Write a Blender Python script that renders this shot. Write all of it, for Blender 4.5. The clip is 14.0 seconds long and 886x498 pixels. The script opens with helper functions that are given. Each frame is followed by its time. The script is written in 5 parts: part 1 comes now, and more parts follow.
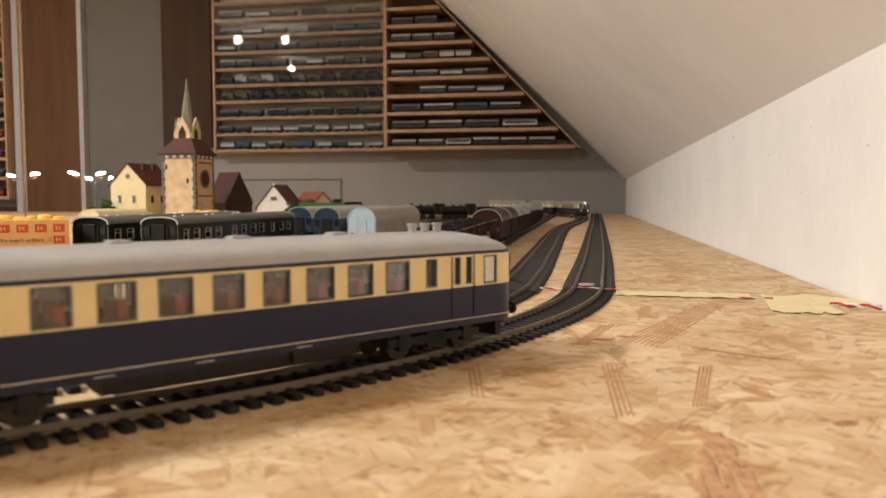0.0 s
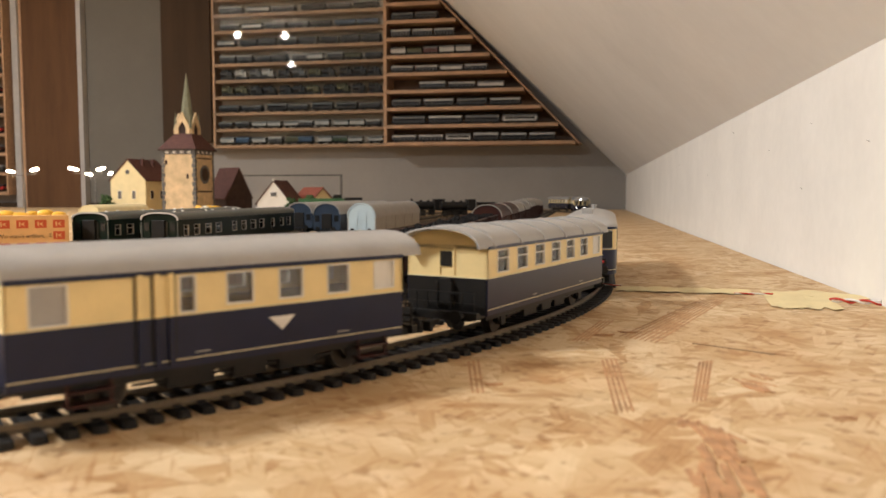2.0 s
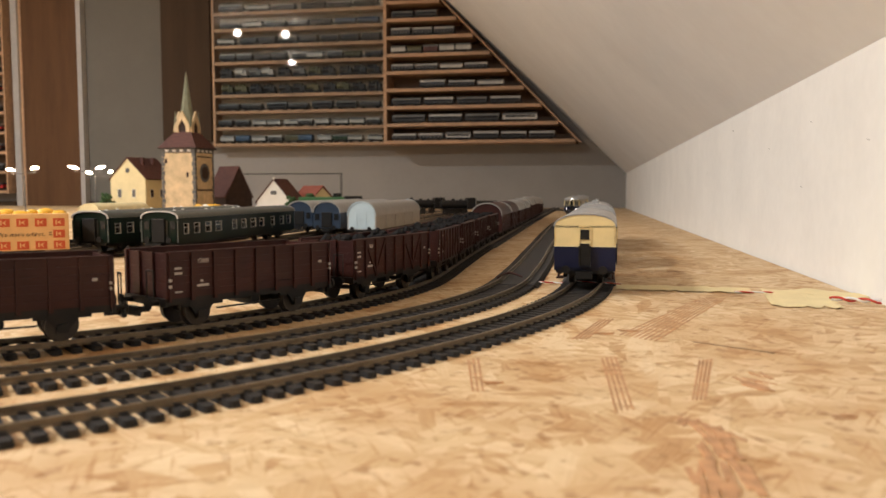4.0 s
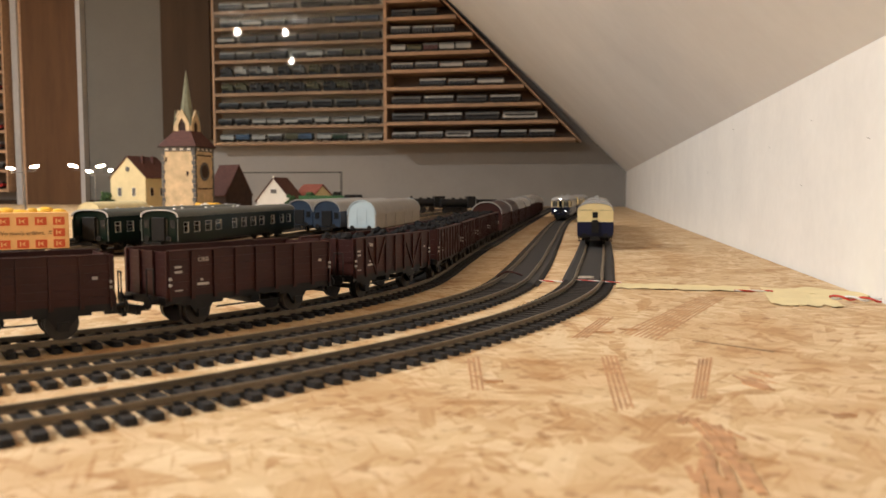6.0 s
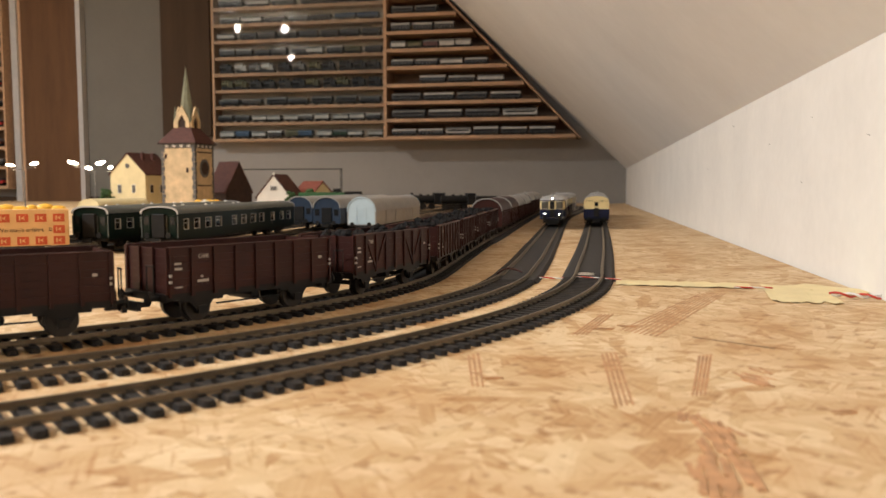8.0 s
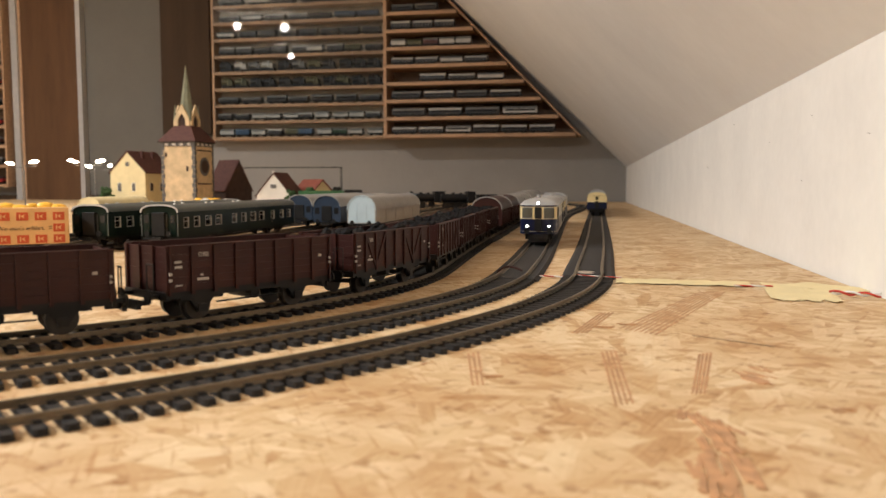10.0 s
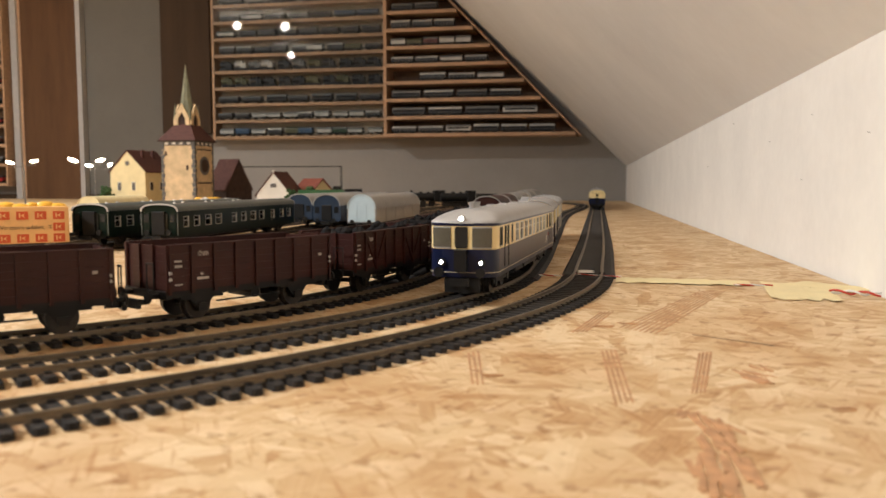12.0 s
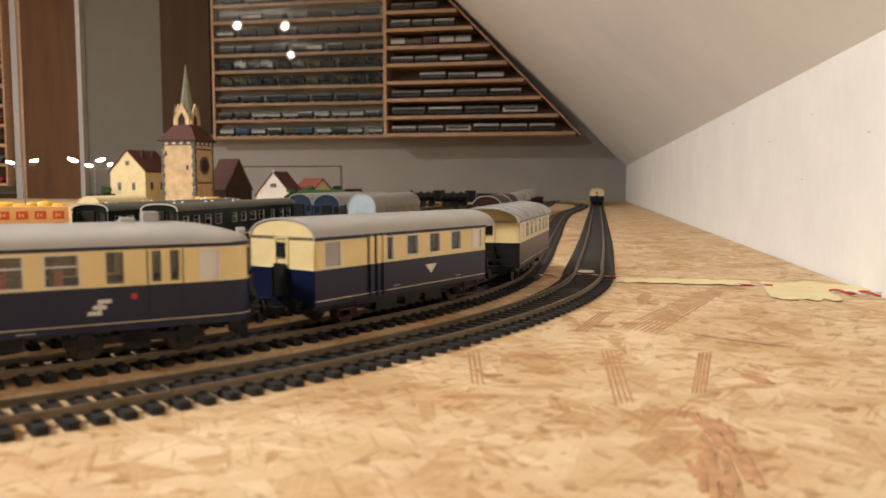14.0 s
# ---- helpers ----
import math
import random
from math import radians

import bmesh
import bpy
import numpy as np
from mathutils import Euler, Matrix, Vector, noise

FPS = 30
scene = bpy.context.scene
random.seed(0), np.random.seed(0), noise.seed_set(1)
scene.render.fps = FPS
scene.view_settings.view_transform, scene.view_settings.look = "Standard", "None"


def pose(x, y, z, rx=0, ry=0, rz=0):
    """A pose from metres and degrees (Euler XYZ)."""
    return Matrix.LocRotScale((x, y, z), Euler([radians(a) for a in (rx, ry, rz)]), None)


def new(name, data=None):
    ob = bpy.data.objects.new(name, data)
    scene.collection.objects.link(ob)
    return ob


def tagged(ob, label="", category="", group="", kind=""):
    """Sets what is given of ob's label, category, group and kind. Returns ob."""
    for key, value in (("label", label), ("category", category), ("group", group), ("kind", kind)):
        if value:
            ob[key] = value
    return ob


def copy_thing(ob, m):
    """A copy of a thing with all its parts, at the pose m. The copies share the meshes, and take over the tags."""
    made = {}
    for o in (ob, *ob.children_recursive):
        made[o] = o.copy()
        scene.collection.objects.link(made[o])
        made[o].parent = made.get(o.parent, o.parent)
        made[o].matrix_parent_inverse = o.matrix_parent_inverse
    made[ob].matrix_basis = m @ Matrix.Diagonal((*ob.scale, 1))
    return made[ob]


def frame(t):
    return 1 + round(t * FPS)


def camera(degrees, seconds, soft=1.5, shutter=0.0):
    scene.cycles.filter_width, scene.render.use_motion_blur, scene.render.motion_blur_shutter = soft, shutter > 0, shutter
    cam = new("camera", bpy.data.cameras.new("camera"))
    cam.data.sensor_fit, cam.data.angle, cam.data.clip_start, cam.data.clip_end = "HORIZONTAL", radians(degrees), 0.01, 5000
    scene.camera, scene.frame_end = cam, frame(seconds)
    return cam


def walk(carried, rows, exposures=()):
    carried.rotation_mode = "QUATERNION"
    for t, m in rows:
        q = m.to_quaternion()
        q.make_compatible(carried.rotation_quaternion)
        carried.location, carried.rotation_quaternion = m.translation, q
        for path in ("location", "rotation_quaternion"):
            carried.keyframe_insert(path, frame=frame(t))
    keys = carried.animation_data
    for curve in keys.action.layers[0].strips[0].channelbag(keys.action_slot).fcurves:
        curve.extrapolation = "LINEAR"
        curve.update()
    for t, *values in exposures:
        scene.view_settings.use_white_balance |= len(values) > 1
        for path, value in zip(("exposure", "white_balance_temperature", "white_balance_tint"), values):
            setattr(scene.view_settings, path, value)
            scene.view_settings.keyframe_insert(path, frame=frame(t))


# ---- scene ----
EYE = 0.0577          # lens height over the board
YAW = 10.69           # the lens looks this far to the left of the knee wall's line
RAIL = 0.0042         # rail head over the board
NEAR = 0.97           # scale of the plan of what lies flat on the board

cam = camera(58.5, 14.0, soft=1.5, shutter=0.15)
cam.data.dof.use_dof = True
cam.data.dof.focus_distance, cam.data.dof.aperture_fstop = 0.50, 22


def aim(down):
    return pose(0, 0, EYE, 90 - down, 0, YAW)


walk(cam, [(t, aim(math.degrees(math.atan((441 - 332.6 - d) / 1400)))) for t, d in (
    (0, 16), (0.5, 13.5), (1, 11.6), (1.5, 10), (2, 8.3), (2.5, 6.5), (3, 6.3), (4.2, 5.4), (5.5, 4), (6, 3.2), (6.5, 3),
    (7, 2), (7.5, 0.2), (8, -2.5), (9, -4.8), (10.5, -6.2), (11, -7), (12.5, -7), (14, -7.3))])

# ---- light ----
world = bpy.data.worlds.new("world")
scene.world = world
world.use_nodes = True
world.node_tree.nodes["Background"].inputs[0].default_value = (0.9, 0.8, 0.65, 1)
world.node_tree.nodes["Background"].inputs[1].default_value = 0.006
scene.view_settings.exposure = -0.10

GABLE = 2.75
# an unseen lamp at the front, hung low to brighten the slope, and a ceiling spot nearer the gable: place, power, width
UNSEEN_LAMP, SPOT = (-1.24, -0.26, 1.05), (-2.045, 1.07, 1.27)
for place, watts, wide in ((UNSEEN_LAMP, 43, 0.30), (SPOT, 34, 0.07)):
    data = bpy.data.lights.new("lamp_light", "AREA")
    data.shape, data.size, data.energy, data.color = "DISK", wide, watts, (1, 0.99, 0.985)
    data.spread = radians(172)
    new("lamp_light", data).matrix_basis = pose(place[0], place[1], place[2] - 0.012)


# ---- materials ----
def mat(name, color, rough=0.6, metal=0.0, spread=0.12, grain=60.0, bump=0.1, stretch=(1, 1, 1), spec=0.28):
    """A painted or plain surface with two scales of variation and fine relief."""
    m = bpy.data.materials.new(name)
    m.use_nodes = True
    nt = m.node_tree
    n, l = nt.nodes, nt.links
    b = n["Principled BSDF"]
    tc = n.new("ShaderNodeTexCoord")
    mp = n.new("ShaderNodeMapping")
    mp.inputs["Scale"].default_value = stretch
    l.new(tc.outputs["Object"], mp.inputs[0])
    big = n.new("ShaderNodeTexNoise")
    big.inputs["Scale"].default_value, big.inputs["Detail"].default_value = grain, 5
    fine = n.new("ShaderNodeTexNoise")
    fine.inputs["Scale"].default_value, fine.inputs["Detail"].default_value = grain * 9, 3
    l.new(mp.outputs[0], big.inputs[0])
    l.new(mp.outputs[0], fine.inputs[0])
    add = n.new("ShaderNodeMath")
    add.operation = "MULTIPLY_ADD"
    l.new(fine.outputs[0], add.inputs[0])
    add.inputs[1].default_value = 0.4
    l.new(big.outputs[0], add.inputs[2])
    ramp = n.new("ShaderNodeValToRGB")
    ramp.color_ramp.elements[0].position, ramp.color_ramp.elements[1].position = 0.45, 0.95
    c = Vector(color)
    ramp.color_ramp.elements[0].color = (*(c * (1 - spread)), 1)
    ramp.color_ramp.elements[1].color = (*(c * (1 + spread)), 1)
    l.new(add.outputs[0], ramp.inputs[0])
    l.new(ramp.outputs[0], b.inputs["Base Color"])
    b.inputs["Roughness"].default_value, b.inputs["Metallic"].default_value = rough, metal
    b.inputs["Specular IOR Level"].default_value = spec
    if bump:
        bp = n.new("ShaderNodeBump")
        bp.inputs["Strength"].default_value, bp.inputs["Distance"].default_value = bump, 0.0006
        l.new(add.outputs[0], bp.inputs["Height"])
        l.new(bp.outputs[0], b.inputs["Normal"])
    return m


def glow(name, color, strength):
    m = bpy.data.materials.new(name)
    m.use_nodes = True
    b = m.node_tree.nodes["Principled BSDF"]
    b.inputs["Base Color"].default_value = (*color, 1)
    b.inputs["Emission Color"].default_value = (*color, 1)
    b.inputs["Emission Strength"].default_value = strength
    return m


def glass(name, tint=(1, 1, 1), rough=0.02, haze=0.0):
    m = bpy.data.materials.new(name)
    m.use_nodes = True
    n, l = m.node_tree.nodes, m.node_tree.links
    out = n["Material Output"]
    clear = n.new("ShaderNodeBsdfTransparent")
    clear.inputs[0].default_value = (*tint, 1)
    gloss = n.new("ShaderNodeBsdfGlossy")
    gloss.inputs["Roughness"].default_value = rough
    fres = n.new("ShaderNodeFresnel")
    fres.inputs[0].default_value = 1.5
    mix = n.new("ShaderNodeMixShader")
    l.new(fres.outputs[0], mix.inputs[0])
    # pale diffuse share standing in for light seen through and reflected by the panes
    film = n.new("ShaderNodeBsdfDiffuse")
    film.inputs[0].default_value = (0.42, 0.39, 0.34, 1)
    milky = n.new("ShaderNodeMixShader")
    milky.inputs[0].default_value = haze
    l.new(clear.outputs[0], milky.inputs[1])
    l.new(film.outputs[0], milky.inputs[2])
    l.new(milky.outputs[0], mix.inputs[1])
    l.new(gloss.outputs[0], mix.inputs[2])
    l.new(mix.outputs[0], out.inputs[0])
    return m


def osb():
    """Oriented strand board: three crossing layers of long flakes in tan to brown, with grain along each flake."""
    m = bpy.data.materials.new("osb")
    m.use_nodes = True
    n, l = m.node_tree.nodes, m.node_tree.links
    b = n["Principled BSDF"]
    tc = n.new("ShaderNodeTexCoord")
    warp = n.new("ShaderNodeTexNoise")
    warp.inputs["Scale"].default_value, warp.inputs["Detail"].default_value = 14, 4
    l.new(tc.outputs["Object"], warp.inputs[0])
    shift = n.new("ShaderNodeVectorMath")
    shift.operation = "MULTIPLY_ADD"
    shift.inputs[1].default_value = (0.007, 0.007, 0)
    l.new(warp.outputs["Color"], shift.inputs[0])
    l.new(tc.outputs["Object"], shift.inputs[2])
    layers = []
    for k, (angle, sx, sy) in enumerate(((72, 46, 185), (104, 38, 150), (38, 54, 215), (135, 58, 230), (12, 54, 205), (86, 30, 120), (158, 70, 270))):
        mp = n.new("ShaderNodeMapping")
        mp.vector_type = "TEXTURE"       # turn first, then stretch, so that the flakes lie at this angle
        mp.inputs["Rotation"].default_value = (0, 0, radians(angle))
        mp.inputs["Scale"].default_value = (1 / sx, 1 / sy, 1)
        mp.inputs["Location"].default_value = (k * 0.37, k * 0.13, 0)
        l.new(shift.outputs[0], mp.inputs[0])
        v = n.new("ShaderNodeTexVoronoi")
        v.inputs["Scale"].default_value, v.inputs["Randomness"].default_value = 1, 1
        v.voronoi_dimensions = "2D"
        l.new(mp.outputs[0], v.inputs["Vector"])
        g = n.new("ShaderNodeTexNoise")
        g.inputs["Scale"].default_value, g.inputs["Detail"].default_value = 2.2, 6
        gm = n.new("ShaderNodeMapping")
        gm.inputs["Scale"].default_value = (0.35, 4, 1)
        l.new(mp.outputs[0], gm.inputs[0])
        l.new(gm.outputs[0], g.inputs[0])
        sep = n.new("ShaderNodeSeparateColor")
        l.new(v.outputs["Color"], sep.inputs[0])
        layers.append((sep, g, v))
    # the flake on top is the one of the layer with the highest random value
    value, cover, grain = layers[0][0].outputs[0], layers[0][0].outputs[1], layers[0][1].outputs[0]
    for sep, g, v in layers[1:]:
        higher = n.new("ShaderNodeMath")
        higher.operation = "GREATER_THAN"
        l.new(sep.outputs[1], higher.inputs[0])
        l.new(cover, higher.inputs[1])
        picks = []
        for a, c in ((value, sep.outputs[0]), (cover, sep.outputs[1]), (grain, g.outputs[0])):
            mx = n.new("ShaderNodeMix")
            l.new(higher.outputs[0], mx.inputs[0])
            l.new(a, mx.inputs[2])
            l.new(c, mx.inputs[3])
            picks.append(mx.outputs[0])
        value, cover, grain = picks
    tone = n.new("ShaderNodeMath")
    tone.operation = "MULTIPLY_ADD"
    l.new(grain, tone.inputs[0])
    tone.inputs[1].default_value = 0.75
    l.new(value, tone.inputs[2])
    ramp = n.new("ShaderNodeValToRGB")
    e = ramp.color_ramp.elements
    e[0].position, e[0].color = 0.14, (0.40, 0.225, 0.105, 1)
    e[1].position, e[1].color = 1.0, (0.70, 0.545, 0.345, 1)
    e.new(0.30).color = (0.515, 0.335, 0.168, 1)
    e.new(0.55).color = (0.595, 0.43, 0.24, 1)
    half = n.new("ShaderNodeMath")
    half.operation = "MULTIPLY"
    half.inputs[1].default_value = 0.72
    l.new(tone.outputs[0], half.inputs[0])
    l.new(half.outputs[0], ramp.inputs[0])
    speck = n.new("ShaderNodeTexNoise")
    speck.inputs["Scale"].default_value, speck.inputs["Detail"].default_value = 160, 4
    l.new(tc.outputs["Object"], speck.inputs[0])
    sr = n.new("ShaderNodeValToRGB")
    sr.color_ramp.elements[0].position, sr.color_ramp.elements[0].color = 0.30, (0.62, 0.5, 0.4, 1)
    sr.color_ramp.elements[1].position, sr.color_ramp.elements[1].color = 0.42, (1, 1, 1, 1)
    l.new(speck.outputs[0], sr.inputs[0])
    mul = n.new("ShaderNodeMix")
    mul.data_type, mul.blend_type = "RGBA", "MULTIPLY"
    mul.inputs[0].default_value = 1
    l.new(ramp.outputs[0], mul.inputs[6])
    l.new(sr.outputs[0], mul.inputs[7])
    blot = n.new("ShaderNodeTexNoise")
    blot.inputs["Scale"].default_value, blot.inputs["Detail"].default_value = 22, 5
    l.new(tc.outputs["Object"], blot.inputs[0])
    br = n.new("ShaderNodeValToRGB")
    br.color_ramp.elements[0].position, br.color_ramp.elements[0].color = 0.33, (0.80, 0.68, 0.56, 1)
    br.color_ramp.elements[1].position, br.color_ramp.elements[1].color = 0.56, (1, 1, 1, 1)
    l.new(blot.outputs[0], br.inputs[0])
    mul2 = n.new("ShaderNodeMix")
    mul2.data_type, mul2.blend_type = "RGBA", "MULTIPLY"
    mul2.inputs[0].default_value = 1
    l.new(mul.outputs[2], mul2.inputs[6])
    l.new(br.outputs[0], mul2.inputs[7])
    colour = mul2.outputs[2]
    for angle, low in ((64, 0.60), (118, 0.60), (25, 0.62), (150, 0.62)):
        fm = n.new("ShaderNodeMapping")
        fm.vector_type = "TEXTURE"
        fm.inputs["Rotation"].default_value = (0, 0, radians(angle))
        fm.inputs["Scale"].default_value = (1 / 38, 1 / 520, 1)
        fm.inputs["Location"].default_value = (angle * 0.01, 0.3, 0)
        l.new(tc.outputs["Object"], fm.inputs[0])
        fn = n.new("ShaderNodeTexNoise")
        fn.inputs["Scale"].default_value, fn.inputs["Detail"].default_value = 1, 2
        l.new(fm.outputs[0], fn.inputs[0])
        fr = n.new("ShaderNodeValToRGB")
        fr.color_ramp.elements[0].position, fr.color_ramp.elements[0].color = low, (1, 1, 1, 1)
        fr.color_ramp.elements[1].position, fr.color_ramp.elements[1].color = low + 0.14, (0.80, 0.68, 0.57, 1)
        l.new(fn.outputs[0], fr.inputs[0])
        fx = n.new("ShaderNodeMix")
        fx.data_type, fx.blend_type = "RGBA", "MULTIPLY"
        fx.inputs[0].default_value = 1
        l.new(colour, fx.inputs[6])
        l.new(fr.outputs[0], fx.inputs[7])
        colour = fx.outputs[2]
    l.new(colour, b.inputs["Base Color"])
    b.inputs["Roughness"].default_value = 0.62
    b.inputs["Specular IOR Level"].default_value = 0.3
    bp = n.new("ShaderNodeBump")
    bp.inputs["Strength"].default_value, bp.inputs["Distance"].default_value = 0.35, 0.0008
    l.new(tone.outputs[0], bp.inputs["Height"])
    l.new(bp.outputs[0], b.inputs["Normal"])
    return m


OSB = osb()
PLASTER = mat("white_plaster", (0.78, 0.75, 0.70), 0.85, spread=0.05, grain=14, bump=0.25)
SLOPE = mat("painted_ceiling_board", (0.83, 0.83, 0.835), 0.8, spread=0.04, grain=8, bump=0.15)
GREYWALL = mat("grey_beige_wall", (0.30, 0.28, 0.255), 0.85, spread=0.05, grain=10, bump=0.15)
PINE = mat("pine_wood", (0.44, 0.27, 0.16), 0.55, spread=0.25, grain=16, bump=0.1, stretch=(1, 8, 8))
BROWN_BOARD = mat("brown_laminate", (0.105, 0.051, 0.022), 0.7, spread=0.18, grain=5, bump=0.05, stretch=(6, 6, 0.6))
DARK_BOARD = mat("dark_brown_laminate", (0.046, 0.026, 0.013), 0.8, spread=0.18, grain=5, bump=0.05, stretch=(6, 6, 0.6))
# for the walls out of view: coloured dark to weaken their bounce
FARWALL = mat("unseen_wall_brown", (0.20, 0.14, 0.09), 0.8, spread=0.15, grain=6, bump=0.1, stretch=(5, 5, 0.5))
STEEL_EDGE = mat("aluminium_edge", (0.50, 0.48, 0.46), 0.4, 0.3, spread=0.08)
CARPET = mat("floor_laminate", (0.22, 0.14, 0.08), 0.6, spread=0.25, grain=6)
SLEEPER = mat("sleeper_plastic", (0.020, 0.017, 0.015), 0.7, spread=0.3, grain=300, bump=0.2)
RAILSTEEL = mat("nickel_rail", (0.21, 0.17, 0.12), 0.42, 0.6, spread=0.2, grain=90, bump=0.05)
BED = mat("dark_track_bed", (0.035, 0.032, 0.030), 0.8, spread=0.4, grain=400, bump=0.5)
TAPE = mat("masking_tape", (0.72, 0.60, 0.33), 0.6, spread=0.08, grain=50, bump=0.3)
RED = mat("red_plastic", (0.50, 0.05, 0.03), 0.4, spread=0.1)
WHITE = mat("white_paint", (0.75, 0.73, 0.68), 0.5, spread=0.06)
BLUE = mat("ultramarine_paint", (0.006, 0.010, 0.036), 0.28, spread=0.12, grain=120, bump=0.03, spec=0.34)
CREAM = mat("ivory_paint", (0.80, 0.64, 0.325), 0.36, spread=0.06, grain=120, bump=0.03)
ROOF = mat("grey_roof_paint", (0.38, 0.37, 0.355), 0.33, spread=0.08, grain=90, bump=0.05)
BLACK = mat("black_plastic", (0.012, 0.011, 0.010), 0.45, spread=0.3, grain=150, bump=0.1)
WHEEL = mat("blackened_metal", (0.05, 0.045, 0.04), 0.4, 0.6, spread=0.3, grain=150)
OXIDE = mat("oxide_brown_paint", (0.038, 0.0100, 0.0072), 0.48, spread=0.22, grain=110, bump=0.15)
GREEN = mat("bottle_green_paint", (0.004, 0.011, 0.007), 0.3, spread=0.15, grain=110, bump=0.03, spec=0.2)
DUSKBLUE = mat("dull_blue_paint", (0.030, 0.046, 0.074), 0.35, spread=0.12, grain=110, bump=0.03)
SILVER = mat("silver_grey_paint", (0.36, 0.35, 0.33), 0.4, 0.2, spread=0.1, grain=110, bump=0.03)
PALEBLUE = mat("pale_blue_paint", (0.48, 0.60, 0.66), 0.4, spread=0.06, grain=110, bump=0.03)
DARKGREY = mat("dark_grey_roof_paint", (0.088, 0.096, 0.087), 0.30, spread=0.15, grain=110, bump=0.05)
PALEPANE = mat("pale_cab_pane", (0.11, 0.10, 0.075), 0.15, spread=0.15)
PANE = glass("coach_pane", (0.92, 0.92, 0.90), haze=0.13)
CLEARPANE = glass("clear_coach_pane", (0.75, 0.78, 0.74), haze=0.04)
DARKPANE = mat("dark_pane", (0.02, 0.02, 0.02), 0.12, spread=0.1)
CASEGLASS = glass("showcase_glass", (0.94, 0.95, 0.94), 0.0)
LAMPGLOW = glow("lamp_glow", (1, 0.86, 0.66), 60)
HEADGLOW = glow("headlamp_glow", (1, 0.96, 0.90), 12)
REDGLOW = glow("tail_lamp_glow", (0.45, 0.03, 0.03), 0.25)


# ---- mesh helpers ----
def add_box(bm, x0, x1, y0, y1, z0, z1):
    v = [bm.verts.new(p) for p in ((x0, y0, z0), (x1, y0, z0), (x1, y1, z0), (x0, y1, z0),
                                   (x0, y0, z1), (x1, y0, z1), (x1, y1, z1), (x0, y1, z1))]
    for f in ((3, 2, 1, 0), (4, 5, 6, 7), (0, 1, 5, 4), (1, 2, 6, 5), (2, 3, 7, 6), (3, 0, 4, 7)):
        bm.faces.new([v[i] for i in f])
    return v


def box(x0, x1, y0, y1, z0, z1, bevel=0.0):
    bm = bmesh.new()
    add_box(bm, x0, x1, y0, y1, z0, z1)
    if bevel:
        bmesh.ops.bevel(bm, geom=bm.edges[:], offset=bevel, segments=2, profile=0.6, affect="EDGES")
    return bm


def add_cyl(bm, p, axis, r, h, n=14, r2=None):
    """A cylinder or cone from p along axis ('x', 'y' or 'z'), h long."""
    r2 = r if r2 is None else r2
    rings = []
    for d, rr in ((0, r), (h, r2)):
        ring = []
        for k in range(n):
            a = 2 * math.pi * k / n
            u, w = rr * math.cos(a), rr * math.sin(a)
            q = {"z": (u, w, d), "x": (d, u, w), "y": (w, d, u)}[axis]
            ring.append(bm.verts.new((p[0] + q[0], p[1] + q[1], p[2] + q[2])))
        rings.append(ring)
    for k in range(n):
        j = (k + 1) % n
        bm.faces.new((rings[0][k], rings[0][j], rings[1][j], rings[1][k]))
    bm.faces.new(rings[0][::-1])
    bm.faces.new(rings[1])


def add_prism(bm, outline, axis, a, b):
    """A flat outline drawn out from a to b along 'x' (outline in y, z), 'y' (outline in x, z) or 'z' (outline in x, y)."""
    def place(u, w, d):
        return {"x": (d, u, w), "y": (u, d, w), "z": (u, w, d)}[axis]
    r0 = [bm.verts.new(place(u, w, a)) for u, w in outline]
    r1 = [bm.verts.new(place(u, w, b)) for u, w in outline]
    k = len(outline)
    for i in range(k):
        j = (i + 1) % k
        bm.faces.new((r0[i], r0[j], r1[j], r1[i]))
    bm.faces.new(r0[::-1])
    bm.faces.new(r1)


def part(name, bm, material, parent=None, label="", smooth=False):
    """Links a bmesh as one mesh object under a thing or under a part."""
    bmesh.ops.recalc_face_normals(bm, faces=bm.faces[:])
    me = bpy.data.meshes.new(name)
    bm.to_mesh(me)
    bm.free()
    me.materials.append(material)
    if smooth:
        for p in me.polygons:
            p.use_smooth = True
        me.set_sharp_from_angle(angle=radians(40))
    ob = new(name, me)
    if parent:
        ob.parent = parent
    if label:
        tagged(ob, label)
    return ob


def thing(name, label, category, group="", m=None):
    ob = tagged(new(name), label, category, group)
    if m is not None:
        ob.matrix_basis = m
    return ob


def structure(name, bm, material, label):
    return tagged(part(name, bm, material), label, name.split("_")[0], kind="structure")


# ---- the room ----
FLOOR = -0.88
CEIL = 1.36
WALLX, WALLLEAN = 0.1552, -0.0165      # knee wall: x = WALLX + WALLLEAN * y
KNEE0, KNEELEAN = 0.1455, -0.0085    # its height: KNEE0 + KNEELEAN * y
# profile of the slope over the knee wall: in from the wall, up from its head
SAG = ((0, 0), (0.05, 0.046), (0.15, 0.143))
RISE = 0.96


def wall_x(y):
    return WALLX + WALLLEAN * y


def knee(y):
    return EYE + (KNEE0 - 0.0595) * NEAR + KNEELEAN * y


def slab(points, depth, towards):
    """A flat piece with a thickness: its corners, and the same moved by depth towards a way."""
    bm = bmesh.new()
    d = Vector(towards).normalized() * depth
    a = [bm.verts.new(p) for p in points]
    b = [bm.verts.new(Vector(p) + d) for p in points]
    k = len(points)
    for i in range(k):
        bm.faces.new((a[i], a[(i + 1) % k], b[(i + 1) % k], b[i]))
    bm.faces.new(a[::-1])
    bm.faces.new(b)
    return bm


